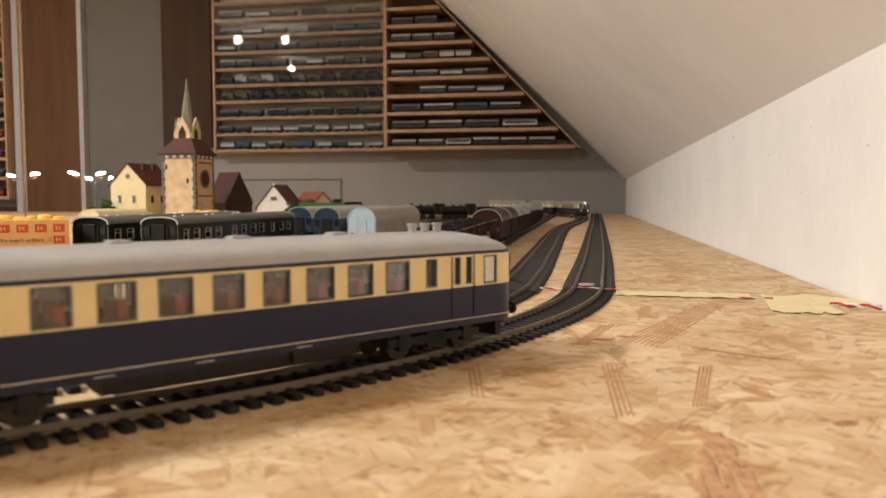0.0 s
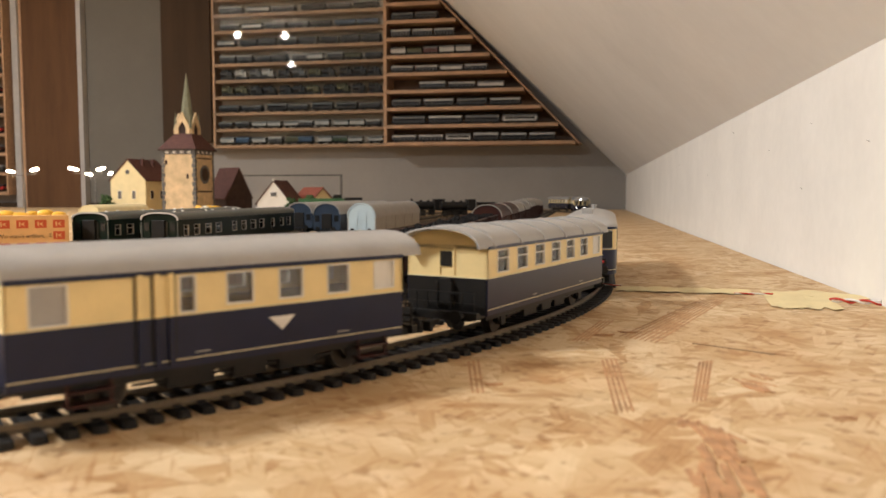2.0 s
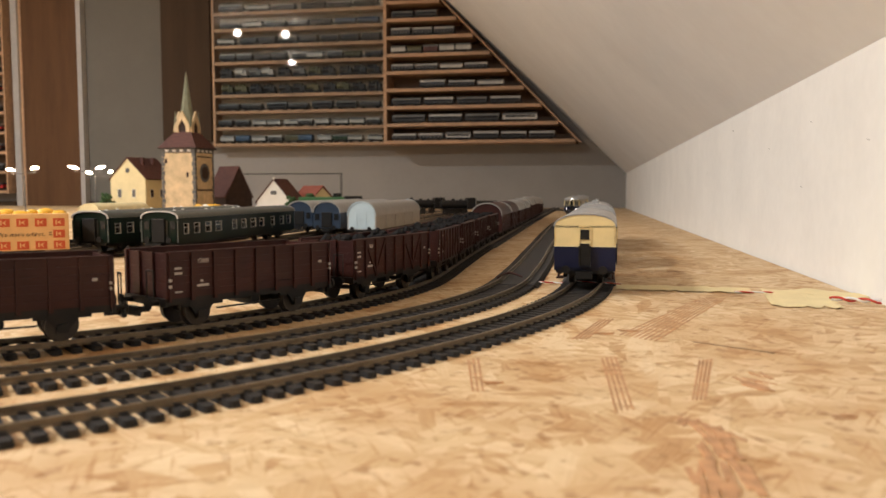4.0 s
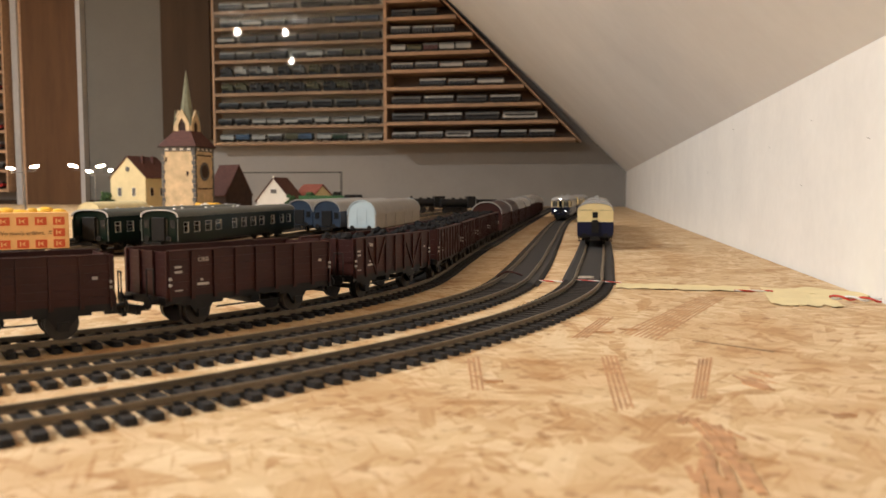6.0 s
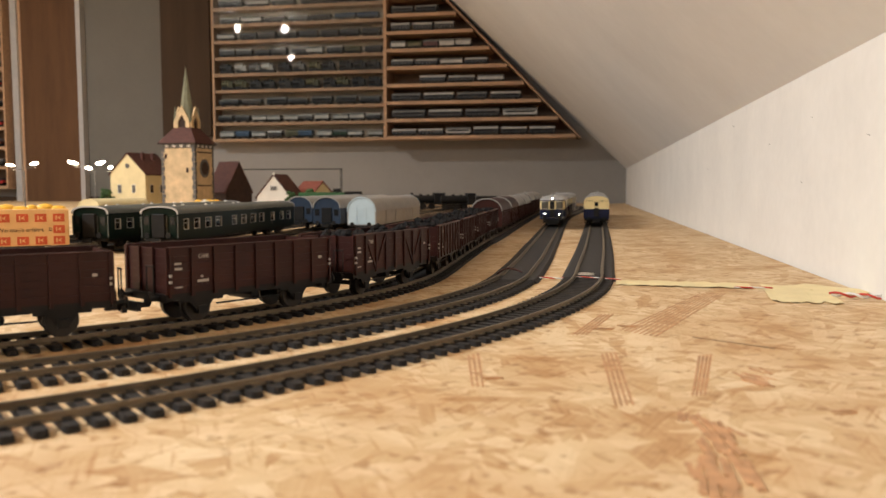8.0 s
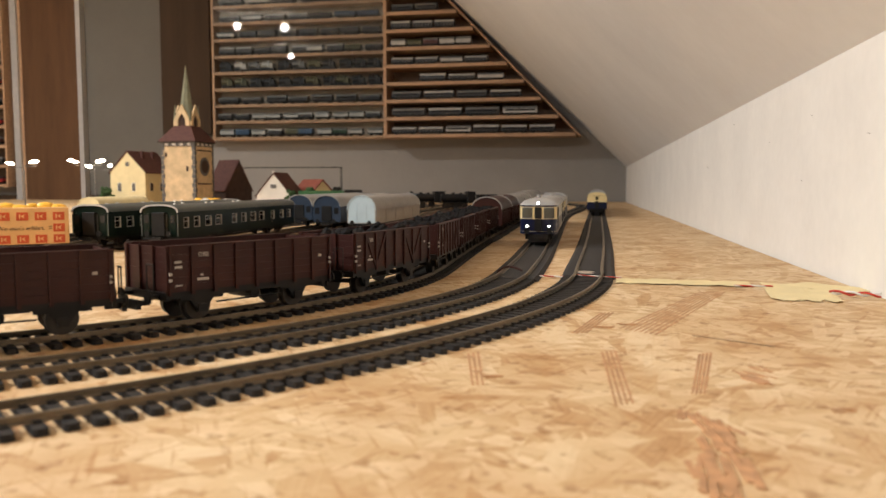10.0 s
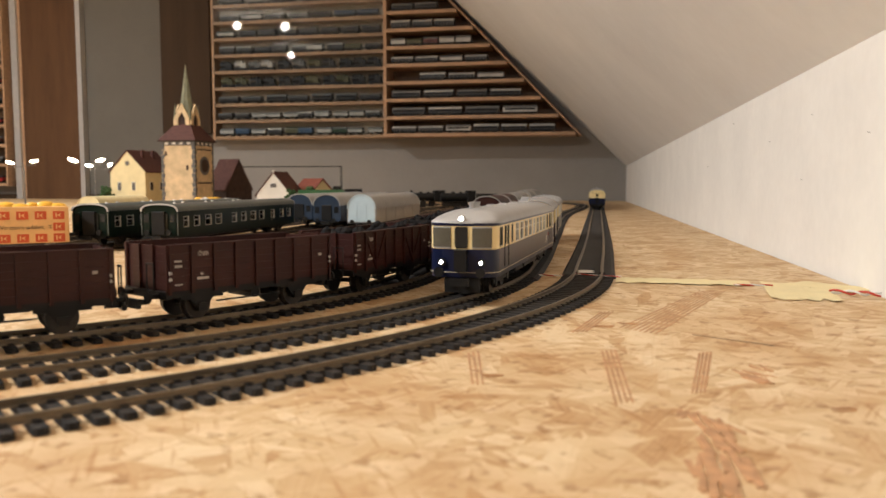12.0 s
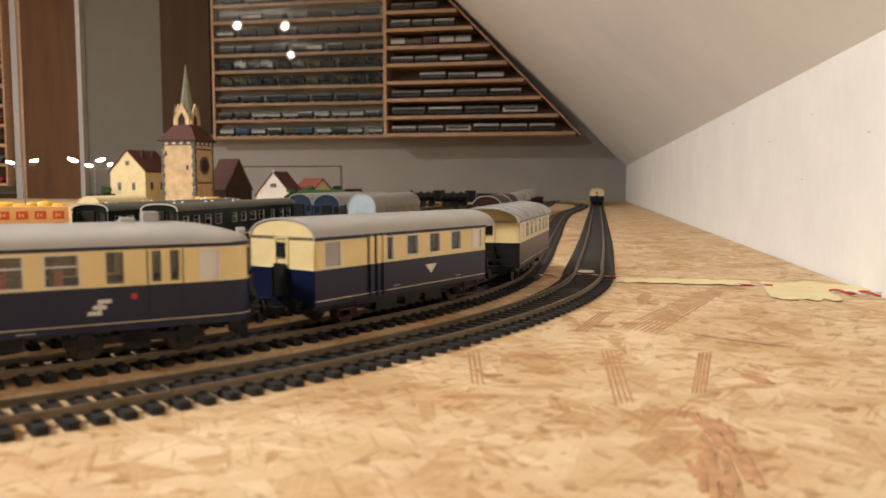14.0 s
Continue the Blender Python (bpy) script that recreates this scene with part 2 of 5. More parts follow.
BACK, LEFT = -3.2, -4.4
structure("floor", box(LEFT - 0.1, 0.4, BACK - 0.1, GABLE + 0.2, FLOOR - 0.05, FLOOR), CARPET, "dark laminate floor of the attic room")
structure("wall_knee", slab([(wall_x(BACK), BACK, FLOOR), (wall_x(GABLE), GABLE, FLOOR), (wall_x(GABLE), GABLE, knee(GABLE)), (wall_x(BACK), BACK, knee(BACK))], 0.12, (1, 0, 0)), PLASTER, "low white plastered knee wall along the board")
run = SAG[-1][0] + (CEIL - knee(GABLE) - SAG[-1][1]) / RISE
bm = bmesh.new()
rows = []
for y in (BACK, GABLE):
    line_in = [(wall_x(y) - d, knee(y) + u) for d, u in SAG + ((run, CEIL - knee(GABLE)),)]
    rows.append([bm.verts.new((x, y, z)) for x, z in line_in] + [bm.verts.new((x + 0.035, y, z + 0.035)) for x, z in reversed(line_in)])
for k in range(len(rows[0])):
    j = (k + 1) % len(rows[0])
    bm.faces.new((rows[0][k], rows[0][j], rows[1][j], rows[1][k]))
bm.faces.new(rows[0])
bm.faces.new(rows[1][::-1])
tagged(part("ceiling_slope", bm, SLOPE, smooth=True), "sloping white attic ceiling", "ceiling", kind="structure")
structure("ceiling", box(LEFT, wall_x(BACK) - run + 0.06, BACK, GABLE, CEIL, CEIL + 0.05), SLOPE, "flat white attic ceiling")
structure("wall_gable", box(LEFT, 0.4, GABLE, GABLE + 0.15, FLOOR, CEIL + 0.05), GREYWALL, "grey-white gable wall behind the layout")
# both walls are unseen; their dark colour keeps the fill light down
structure("wall_back", box(LEFT, 0.4, BACK - 0.15, BACK, FLOOR, CEIL + 0.05), FARWALL, "unseen end wall of the attic, dark to cut bounced light")
structure("wall_left", box(LEFT - 0.15, LEFT, BACK, GABLE, FLOOR, CEIL + 0.05), FARWALL, "unseen long wall of the attic, dark to cut bounced light")

board = tagged(part("layout_board", slab([(-2.6, -0.35, 0), (wall_x(-0.35) - 0.002, -0.35, 0), (wall_x(GABLE) - 0.002, GABLE - 0.01, 0), (-2.6, GABLE - 0.01, 0)], 0.022, (0, 0, -1)), OSB), "bare tan chipped strand board carrying the model tracks", "board")

# ---- tracks ----
# each line: an arc of radius R to the left up to (xs, ys), then a gently wavering run along y through the bends
TRACKS = {"a": (-0.0016, 0.5067, 0.5012), "b": (-0.0466, 0.4991, 0.4149), "c": (-0.1043, 0.4869, 0.3474)}
BENDS = {"a": ((0.62, 0.0004), (0.70, 0.0018), (0.90, 0.0040), (1.14, 0.0055), (1.50, 0.0080), (2.10, 0.0110), (2.72, 0.0120)),
         "b": ((0.60, -0.0462), (0.74, -0.0480), (0.90, -0.0500), (1.12, -0.0535), (1.38, -0.0545), (1.55, -0.0500), (1.75, -0.0370), (1.95, -0.0275), (2.12, -0.0270)),
         "c": ((0.60, -0.1075), (0.76, -0.1115), (0.93, -0.1130), (1.17, -0.1160), (1.40, -0.1180), (1.80, -0.1200), (2.68, -0.1220))}


def run_beyond(name):
    """The run past the arc as points every few millimetres, with their lengths along it."""
    xs, ys, _ = TRACKS[name]
    knots = [(ys, xs)] + list(BENDS[name])
    slopes = [0.0] + [(c[1] - a[1]) / (c[0] - a[0]) for a, c in zip(knots, knots[2:])] + [0.0]
    pts = []
    for (y0, x0), (y1, x1), m0, m1 in zip(knots, knots[1:], slopes, slopes[1:]):
        w = y1 - y0
        for k in range(40):
            u = k / 40
            pts.append(Vector(((2 * u ** 3 - 3 * u * u + 1) * x0 + (u ** 3 - 2 * u * u + u) * w * m0 + (3 * u * u - 2 * u ** 3) * x1 + (u ** 3 - u * u) * w * m1, y0 + w * u)))
    pts.append(Vector((knots[-1][1], knots[-1][0])))
    if name == "b":       # the far end turns away to the left
        x1, y1, r = pts[-1].x, pts[-1].y, 0.46
        pts += [Vector((x1 - r + r * math.cos(q), y1 + r * math.sin(q))) for q in (0.02 * k for k in range(1, 78))]
    lengths = [0.0]
    for p, q in zip(pts, pts[1:]):
        lengths.append(lengths[-1] + (q - p).length)
    return pts, lengths


RUNS = {name: run_beyond(name) for name in TRACKS}


def on_track(name, s):
    """Place and heading of the centre line, s metres past the end of the arc."""
    xs, ys, r = TRACKS[name]
    if s < 0:
        a = -s / r
        return Vector((xs - r + r * math.cos(a), ys - r * math.sin(a))), Vector((math.sin(a), math.cos(a)))
    pts, lengths = RUNS[name]
    k = max(1, next((i for i, v in enumerate(lengths) if v >= s), len(pts) - 1))
    step = pts[k] - pts[k - 1]
    d = step.normalized()
    return pts[k - 1] + d * (s - lengths[k - 1]), d


def sweep(bm, name, s0, s1, outline, step=0.012):
    """A profile (offset to the right, height) drawn along a track."""
    k = max(2, int((s1 - s0) / step))
    last = None
    for i in range(k + 1):
        p, d = on_track(name, s0 + (s1 - s0) * i / k)
        right = Vector((d.y, -d.x))
        ring = [bm.verts.new((p.x + right.x * u, p.y + right.y * u, z)) for u, z in outline]
        if last:
            for j in range(len(ring)):
                jj = (j + 1) % len(ring)
                bm.faces.new((last[j], last[jj], ring[jj], ring[j]))
        else:
            bm.faces.new(ring)
        last = ring
    bm.faces.new(last[::-1])


def rail_profile(c):
    w = 0.00045
    return [(c - 0.0011, 0.0020), (c + 0.0011, 0.0020), (c + 0.0011, 0.0023), (c + w * 0.5, 0.0026), (c + w * 0.5, 0.0034), (c + w, 0.0036), (c + w, RAIL),
            (c - w, RAIL), (c - w, 0.0036), (c - w * 0.5, 0.0034), (c - w * 0.5, 0.0026), (c - 0.0011, 0.0023)]


def sleeper_mesh():
    bm = bmesh.new()
    plan = [(-0.0152, -0.0010), (-0.0144, -0.0019), (0.0144, -0.0019), (0.0152, -0.0010), (0.0152, 0.0010), (0.0144, 0.0019), (-0.0144, 0.0019), (-0.0152, 0.0010)]
    add_prism(bm, plan, "z", 0.0002, 0.0020)
    for v in bm.verts:
        if v.co.z > 0.0015:
            v.co.y *= 0.86
            v.co.x *= 0.985
    for c in (-0.00825, 0.00825):
        add_box(bm, c - 0.0019, c + 0.0019, -0.0010, 0.0010, 0.0019, 0.0026)
    bmesh.ops.recalc_face_normals(bm, faces=bm.faces[:])
    me = bpy.data.meshes.new("sleeper")
    bm.to_mesh(me)
    bm.free()
    me.materials.append(SLEEPER)
    return me


SLEEPER_MESH = sleeper_mesh()


def lay_track(name, s0, s1, bed_from, label):
    track = thing("railway_track", label, "model track", "model tracks on the board")
    for c in (-0.00825, 0.00825):
        bm = bmesh.new()
        sweep(bm, name, s0, s1, rail_profile(c))
        part("rail", bm, RAILSTEEL, track)
    s, pitch = s0 + 0.003, 0.0066
    rng = random.Random(name)
    while s < s1 and s < bed_from + 0.02:
        p, d = on_track(name, s)
        ob = new("sleeper", SLEEPER_MESH)
        ob.parent = track
        ob.matrix_basis = Matrix.Translation((p.x, p.y, 0)) @ Matrix.Rotation(math.atan2(-d.x, d.y) + rng.uniform(-0.02, 0.02), 4, "Z")
        s += pitch
    bm = bmesh.new()
    sweep(bm, name, bed_from, s1, [(-0.0166, 0.0003), (0.0166, 0.0003), (0.0142, 0.0023), (-0.0142, 0.0023)], 0.03)
    part("track_bed", bm, BED, track, "dark moulded track bed")
    return track


lay_track("a", -0.68, 2.2, -0.02, "curved outer model track with dark sleepers and dull rails")
lay_track("b", -0.58, 2.3, -0.03, "curved middle model track with dark sleepers and dull rails")
lay_track("c", -0.49, 2.15, 0.3, "curved inner model track under the goods wagons")

# ---- model railway vehicles ----
GAUGE = 0.0165


def roof_outline(w, z0, z1, n=10, flat=2.15):
    """A vaulted roof section from eave to eave."""
    pts = []
    for k in range(n + 1):
        a = math.pi * k / n
        c, s = math.cos(a), math.sin(a)
        pts.append((w / 2 * math.copysign(abs(c) ** (2 / flat), c), z0 + (z1 - z0) * abs(s) ** (2 / flat)))
    return pts


def wheelset(parent, y, r=0.0052):
    """Two wheels on an axle, as one part that has a rim on each side."""
    bm = bmesh.new()
    add_cyl(bm, (-0.0088, y, r), "x", 0.0012, 0.0176, 8)
    ax = part("axle", bm, WHEEL, parent)
    for side in (-1, 1):
        bm = bmesh.new()
        x = side * GAUGE / 2
        add_cyl(bm, (x - 0.0013, y, r), "x", r, 0.0026, 22)
        add_cyl(bm, (x - side * 0.0017 - 0.0003, y, r), "x", r + 0.0006, 0.0006, 22)
        add_cyl(bm, (x + side * 0.0012, y, r), "x", r * 0.35, 0.0008, 12)
        part("wheel", bm, WHEEL, ax, smooth=False)
    return ax


def coupling(parent, y, way, reach=0.0):
    bm = bmesh.new()
    if reach:
        add_box(bm, -0.0011, 0.0011, *sorted((y, y + way * reach)), 0.0068, 0.0084)
        y += way * reach
    a, b = sorted((y, y + way * 0.007))
    add_box(bm, -0.0012, 0.0012, a, b, 0.0066, 0.0086)
    a, b = sorted((y + way * 0.0055, y + way * 0.0072))
    add_box(bm, -0.0045, 0.0045, a, b, 0.0058, 0.0094)
    part("coupling", bm, BLACK, parent)


def buffers(parent, y, way, z=0.0122):
    for x in (-0.010, 0.010):
        bm = bmesh.new()
        a = y if way > 0 else y - 0.0045
        add_cyl(bm, (x, a, z), "y", 0.0010, 0.0045, 10)
        a = y + way * 0.0045 - 0.0004
        add_cyl(bm, (x, a, z), "y", 0.0024, 0.0008, 14)
        part("buffer", bm, BLACK, parent)


def side_band(y0, y1, z0, z1, x, thick, holes):
    """A strip of side wall with window openings; holes are (y0, y1, z0, z1)."""
    bm = bmesh.new()
    xa, xb = sorted((x, x - math.copysign(thick, x)))
    holes = sorted(holes)
    at = y0
    for a, b, c, d in holes:
        add_box(bm, xa, xb, at, a, z0, z1)
        add_box(bm, xa, xb, a, b, z0, c)
        add_box(bm, xa, xb, a, b, d, z1)
        at = b
    add_box(bm, xa, xb, at, y1, z0, z1)
    bmesh.ops.remove_doubles(bm, verts=bm.verts[:], dist=1e-6)
    return bm


def window_part(parent, x, a, b, c, d, frame_mat, pane_mat, bars=0):
    """A window: a thin frame round the opening, the pane set back in it, and bars across."""
    s = math.copysign(1, x)
    bm = bmesh.new()
    t = 0.00042
    xa, xb = sorted((x + s * 0.0002, x - s * 0.0008))
    add_box(bm, xa, xb, a, b, c, c + t)
    add_box(bm, xa, xb, a, b, d - t, d)
    add_box(bm, xa, xb, a, a + t, c + t, d - t)
    add_box(bm, xa, xb, b - t, b, c + t, d - t)
    for k in range(bars):
        z = c + (d - c) * (0.62 - 0.25 * k)
        add_box(bm, xa, xb, a + t, b - t, z - t / 2, z + t / 2)
    w = part("window", bm, frame_mat, parent)
    xa, xb = sorted((x - s * 0.0007, x - s * 0.0010))
    part("pane", box(xa, xb, a + t * 0.5, b - t * 0.5, c + t * 0.5, d - t * 0.5), pane_mat, w)
    return w


def seats(parent, ys, material):
    for y in ys:
        for x in (-0.0098, 0.0098):
            bm = box(x - 0.0052, x + 0.0052, y - 0.0012, y + 0.0012, 0.0150, 0.0282, 0.0006)
            add_box(bm, x - 0.0052, x + 0.0052, y - 0.0050, y + 0.0050, 0.0150, 0.0200)
            part("seat", bm, material, parent)


def bogie(parent, y, wheelbase=0.029):
    bm = bmesh.new()
    for s in (-1, 1):
        a, b = sorted((s * 0.0107, s * 0.0122))
        add_box(bm, a, b, y - wheelbase / 2 - 0.006, y + wheelbase / 2 + 0.006, 0.0048, 0.0072)
        for yy in (y - wheelbase / 2, y + wheelbase / 2):
            add_box(bm, min(a, b) - 0.0004, max(a, b) + 0.0006, yy - 0.0022, yy + 0.0022, 0.0034, 0.0084)
        add_box(bm, min(a, b), max(a, b), y - 0.004, y + 0.004, 0.0030, 0.0080)
    add_box(bm, -0.0107, 0.0107, y - 0.005, y + 0.005, 0.005, 0.0095)
    b = part("bogie", bm, BLACK, parent)
    for yy in (y - wheelbase / 2, y + wheelbase / 2):
        wheelset(b, yy)
    return b


LINE = mat("pale_lining", (0.70, 0.62, 0.42), 0.4, spread=0.05)
SEATRED = mat("red_seat_plastic", (0.70, 0.06, 0.05), 0.45, spread=0.15)
INTERIOR = mat("dim_interior_plastic", (0.70, 0.62, 0.48), 0.6, spread=0.15)
W = 0.0335            # width of a coach body


def body_outline(length, nose):
    """Plan of a car body, ends rounded by nose (0: square)."""
    h, w = length / 2, W / 2
    if not nose:
        return [(w, -h), (w, h), (-w, h), (-w, -h)]
    pts = []
    for cy, a0 in ((h - nose, 0), (-(h - nose), math.pi)):
        for k in range(13):
            a = a0 + math.pi * k / 12
            c, s = math.cos(a), math.sin(a)
            pts.append((w * math.copysign(abs(c) ** 0.45, c), cy + nose * math.copysign(abs(s) ** 0.9, s)))
    return pts


def add_shell(bm, outline, z0, z1, thick=0.0009):
    """A ring wall that follows an outline in plan."""
    inner = [(x * (1 - thick / (W / 2)), y - math.copysign(min(thick, abs(y)), y)) for x, y in outline]
    n = len(outline)
    rings = [[bm.verts.new((x, y, z)) for x, y in o] for o, z in ((outline, z0), (outline, z1), (inner, z1), (inner, z0))]
    for k in range(n):
        j = (k + 1) % n
        for r in range(4):
            a, b = rings[r], rings[(r + 1) % 4]
            bm.faces.new((a[k], a[j], b[j], b[k]))


def railcar(label, group):
    """Bogie railcar with rounded ends, blue below and ivory above."""
    L, nose = RAILCAR_L, 0.010
    car = thing("railcar", label, "model railcar", group)
    out = body_outline(L, nose)
    h = L / 2
    bm = bmesh.new()
    add_shell(bm, out, 0.0095, 0.0228)
    body = part("lower_body", bm, BLUE, car, smooth=True)
    bm = bmesh.new()
    add_shell(bm, [(x * 1.012, y * 1.0015) for x, y in out], 0.01175, 0.01200)
    part("lining", bm, LINE, body)
    bm = bmesh.new()
    add_prism(bm, [(x * 0.94, y * 0.99) for x, y in out], "z", 0.0100, 0.0150)
    part("underframe", bm, BLACK, car)
    # window band
    f = lambda u: -h + u * L
    z0, z1 = 0.0228, 0.0340
    # openings from one end of the car to the other: start, end, kind (0 plain, 1 with a bar, 2 pale blind)
    spans = [(0.040, 0.070, 0), (0.098, 0.115, 0), (0.127, 0.141, 0), (0.183, 0.200, 0), (0.238, 0.280, 1), (0.306, 0.350, 1), (0.375, 0.418, 1), (0.443, 0.486, 1),
             (0.512, 0.552, 1), (0.577, 0.622, 1), (0.645, 0.689, 1), (0.712, 0.757, 1), (0.790, 0.812, 0), (0.850, 0.862, 0), (0.875, 0.887, 0), (0.915, 0.945, 2)]
    for s in (-1, 1):
        # each side shows the same order of windows when seen from its left-hand end
        run_of = spans if s > 0 else [(1 - b, 1 - a, q) for a, b, q in spans]
        holes = [(f(a), f(b), z0 + (0.0005 if q else 0.0010), z1 - 0.0009) for a, b, q in run_of]
        band = part("window_band", side_band(-h + nose, h - nose, z0, z1, s * W / 2, 0.0009, holes), CREAM, car)
        for k, ((a, b, c, d), (_, _, q)) in enumerate(zip(holes, run_of)):
            blind = q == 2 or s < 0 and k == 8
            window_part(band, s * W / 2, a, b, c, d, (DARKGREY if s > 0 else WHITE) if q else DARKGREY, WHITE if blind else PANE, 1 if q == 1 and s < 0 else 0)
        for u in (0.120, 0.868) if s > 0 else (0.132, 0.880):
            bm = bmesh.new()
            for e in (-0.0052, 0.0052):
                x0, x1 = sorted((s * W / 2, s * (W / 2 + 0.0003)))
                add_box(bm, x0, x1, f(u) + e - 0.00015, f(u) + e + 0.00015, 0.013, 0.0335)
            part("door_line", bm, BLACK, car)
    for s in (-1, 1):
        nosepts = [(x, y) for x, y in out if s * y >= h - nose - 1e-6]
        bm = bmesh.new()
        last = None
        for x, y in nosepts:
            ring = [bm.verts.new((x * q, y * (q if q == 1 else 0.9935), z)) for q, z in ((1, z0), (1, z1), (0.95, z1), (0.95, z0))]
            if last:
                for k in range(4):
                    bm.faces.new((last[k], last[(k + 1) % 4], ring[(k + 1) % 4], ring[k]))
            last = ring
        end = part("cab_front", bm, CREAM, car, smooth=True)
        for t0, t1 in ((48, 85.8), (88.7, 91.3), (94.2, 132)):
            steps = 8
            for out_by, grow, material, name in ((0.0002, 0.0006, ROOF if t1 - t0 > 5 else BLACK, "cab_window_frame"), (0.0004, 0.0, DARKPANE if s < 0 or t1 - t0 < 5 else PALEPANE, "cab_window")):
                bm = bmesh.new()
                last = None
                for k in range(steps + 1):
                    q = radians(t0 + (t1 - t0) * k / steps)
                    cx, sx = math.cos(q), math.sin(q)
                    x = (W / 2) * math.copysign(abs(cx) ** 0.45, cx)
                    y = h - nose + nose * sx ** 0.9
                    x += math.copysign(grow, t0 + t1 - 180.001) * (-1 if k == 0 else 1 if k == steps else 0) * -1 if t1 - t0 < 5 else 0
                    ring = [bm.verts.new((x * (1 + d / 0.016), s * (y + d), z)) for d, z in ((out_by, z0 + 0.0010 - grow), (out_by, z1 - 0.0012 + grow), (-0.0012, z1 - 0.0012 + grow), (-0.0012, z0 + 0.0010 - grow))]
                    if last:
                        for c in range(4):
                            bm.faces.new((last[c], last[(c + 1) % 4], ring[(c + 1) % 4], ring[c]))
                    else:
                        bm.faces.new(ring[::-1])
                    last = ring
                bm.faces.new(last)
                bmesh.ops.recalc_face_normals(bm, faces=bm.faces)
                part(name, bm, material, end)
        for x in (-0.0096, 0.0096):
            y = s * (h - nose + nose * (1 - (abs(x) / (W / 2)) ** 4.44) ** 0.45)
            bm = bmesh.new()
            a = y if s > 0 else y - 0.0014
            add_cyl(bm, (x, a, 0.0166), "y", 0.0019, 0.0014, 16)
            lamp = part("headlamp", bm, BLACK, car)
            bm = bmesh.new()
            a = y + s * 0.0014 - (0 if s > 0 else 0.0003)
            add_cyl(bm, (x, a, 0.0166), "y", 0.0009 if s > 0 else 0.0006, 0.0003, 16)
            part("lamp_glass", bm, HEADGLOW if s > 0 else REDGLOW if x > 0 else DARKPANE, lamp)
        bm = bmesh.new()
        a = s * (h - 0.002)
        add_cyl(bm, (0, min(a, a + s * 0.0025), 0.0372), "y", 0.0016, 0.0025, 14)
        lamp = part("top_lamp", bm, ROOF, car)
        bm = bmesh.new()
        add_cyl(bm, (0, a + s * 0.0025 - (0 if s > 0 else 0.0003), 0.0372), "y", 0.0011, 0.0003, 14)
        part("lamp_glass", bm, HEADGLOW if s > 0 else DARKPANE, lamp)
        buffers(car, s * (h - 0.001), s)
        coupling(car, s * (h - 0.002), s)
        bm = bmesh.new()
        add_box(bm, -0.0085, 0.0085, *sorted((s * (h - 0.001), s * (h - 0.0035))), 0.0022, 0.0100)
        add_box(bm, -0.0030, 0.0030, *sorted((s * h, s * (h + 0.0026))), 0.0125, 0.0225)
        part("front_skirt", bm, BLACK, car)
    bm = bmesh.new()
    add_shell(bm, [(x * 1.01, y * 1.002) for x, y in out], 0.0338, 0.0351)
    part("cornice", bm, BLUE, car, "dark blue cornice line", True)
    # roof: vault that comes down in a curve at both ends
    bm = bmesh.new()
    rows, k = [], 44
    for i in range(k + 1):
        u = -1 + 2 * i / k
        u = math.copysign(1 - (1 - abs(u)) ** 1.7, u)
        y = u * (h + 0.0004)
        e = max(0.0, (abs(y) - (h - 0.030)) / 0.0304)
        drop = 1 - 0.82 * e ** 2.4
        tip = max(0.0, (abs(y) - (h - 0.0100)) / 0.0104)
        shrink = max(0.04, 1 - tip ** 2.2) ** 0.45
        rows.append([bm.verts.new((x * shrink, y, z)) for x, z in roof_outline(W + 0.0008, 0.0349, 0.0349 + 0.0066 * drop, 12)])
    for a, b in zip(rows, rows[1:]):
        for j in range(12):
            bm.faces.new((a[j], a[j + 1], b[j + 1], b[j]))
    bm.faces.new(rows[0])
    bm.faces.new(rows[-1][::-1])
    for a, b in zip(rows, rows[1:]):
        bm.faces.new((a[0], b[0], b[12], a[12]))
    roof = part("roof", bm, ROOF, car, smooth=True)
    for u in (0.825, 0.852, 0.879):
        bm = bmesh.new()
        add_cyl(bm, (0.001, f(u), 0.0406), "z", 0.0015, 0.0030, 12)
        add_cyl(bm, (0.001, f(u), 0.0436), "z", 0.0019, 0.0007, 12)
        part("exhaust_cowl", bm, ROOF, roof)
    for u, w, l, hh in ((0.140, 0.006, 0.0050, 0.0034), (0.172, 0.006, 0.0045, 0.0016), (0.36, 0.005, 0.006, 0.0010), (0.52, 0.005, 0.006, 0.0010), (0.68, 0.005, 0.006, 0.0010)):
        part("roof_vent", box(-w / 2, w / 2, f(u) - l / 2, f(u) + l / 2, 0.0408, 0.0412 + hh, 0.0006), ROOF, roof)
    for y in (-h * 0.66, h * 0.66):
        bogie(car, y)
    for u, w in ((0.36, 0.02), (0.47, 0.03), (0.62, 0.024)):
        for s in (-1, 1):
            x0, x1 = sorted((s * 0.006, s * 0.0135))
            part("equipment_box", box(x0, x1, f(u) - w / 2, f(u) + w / 2, 0.0050, 0.0102, 0.0004), BLACK, car)
    part("fuel_tank", box(-0.0120, 0.0120, f(0.33), f(0.67), 0.0042, 0.0102, 0.0006), BLACK, car)
    part("interior_floor", box(-0.0155, 0.0155, -h + 0.008, h - 0.008, 0.0140, 0.0152), INTERIOR, car)
    seats(car, [f(0.270 + 0.0675 * k) for k in range(8)], SEATRED)
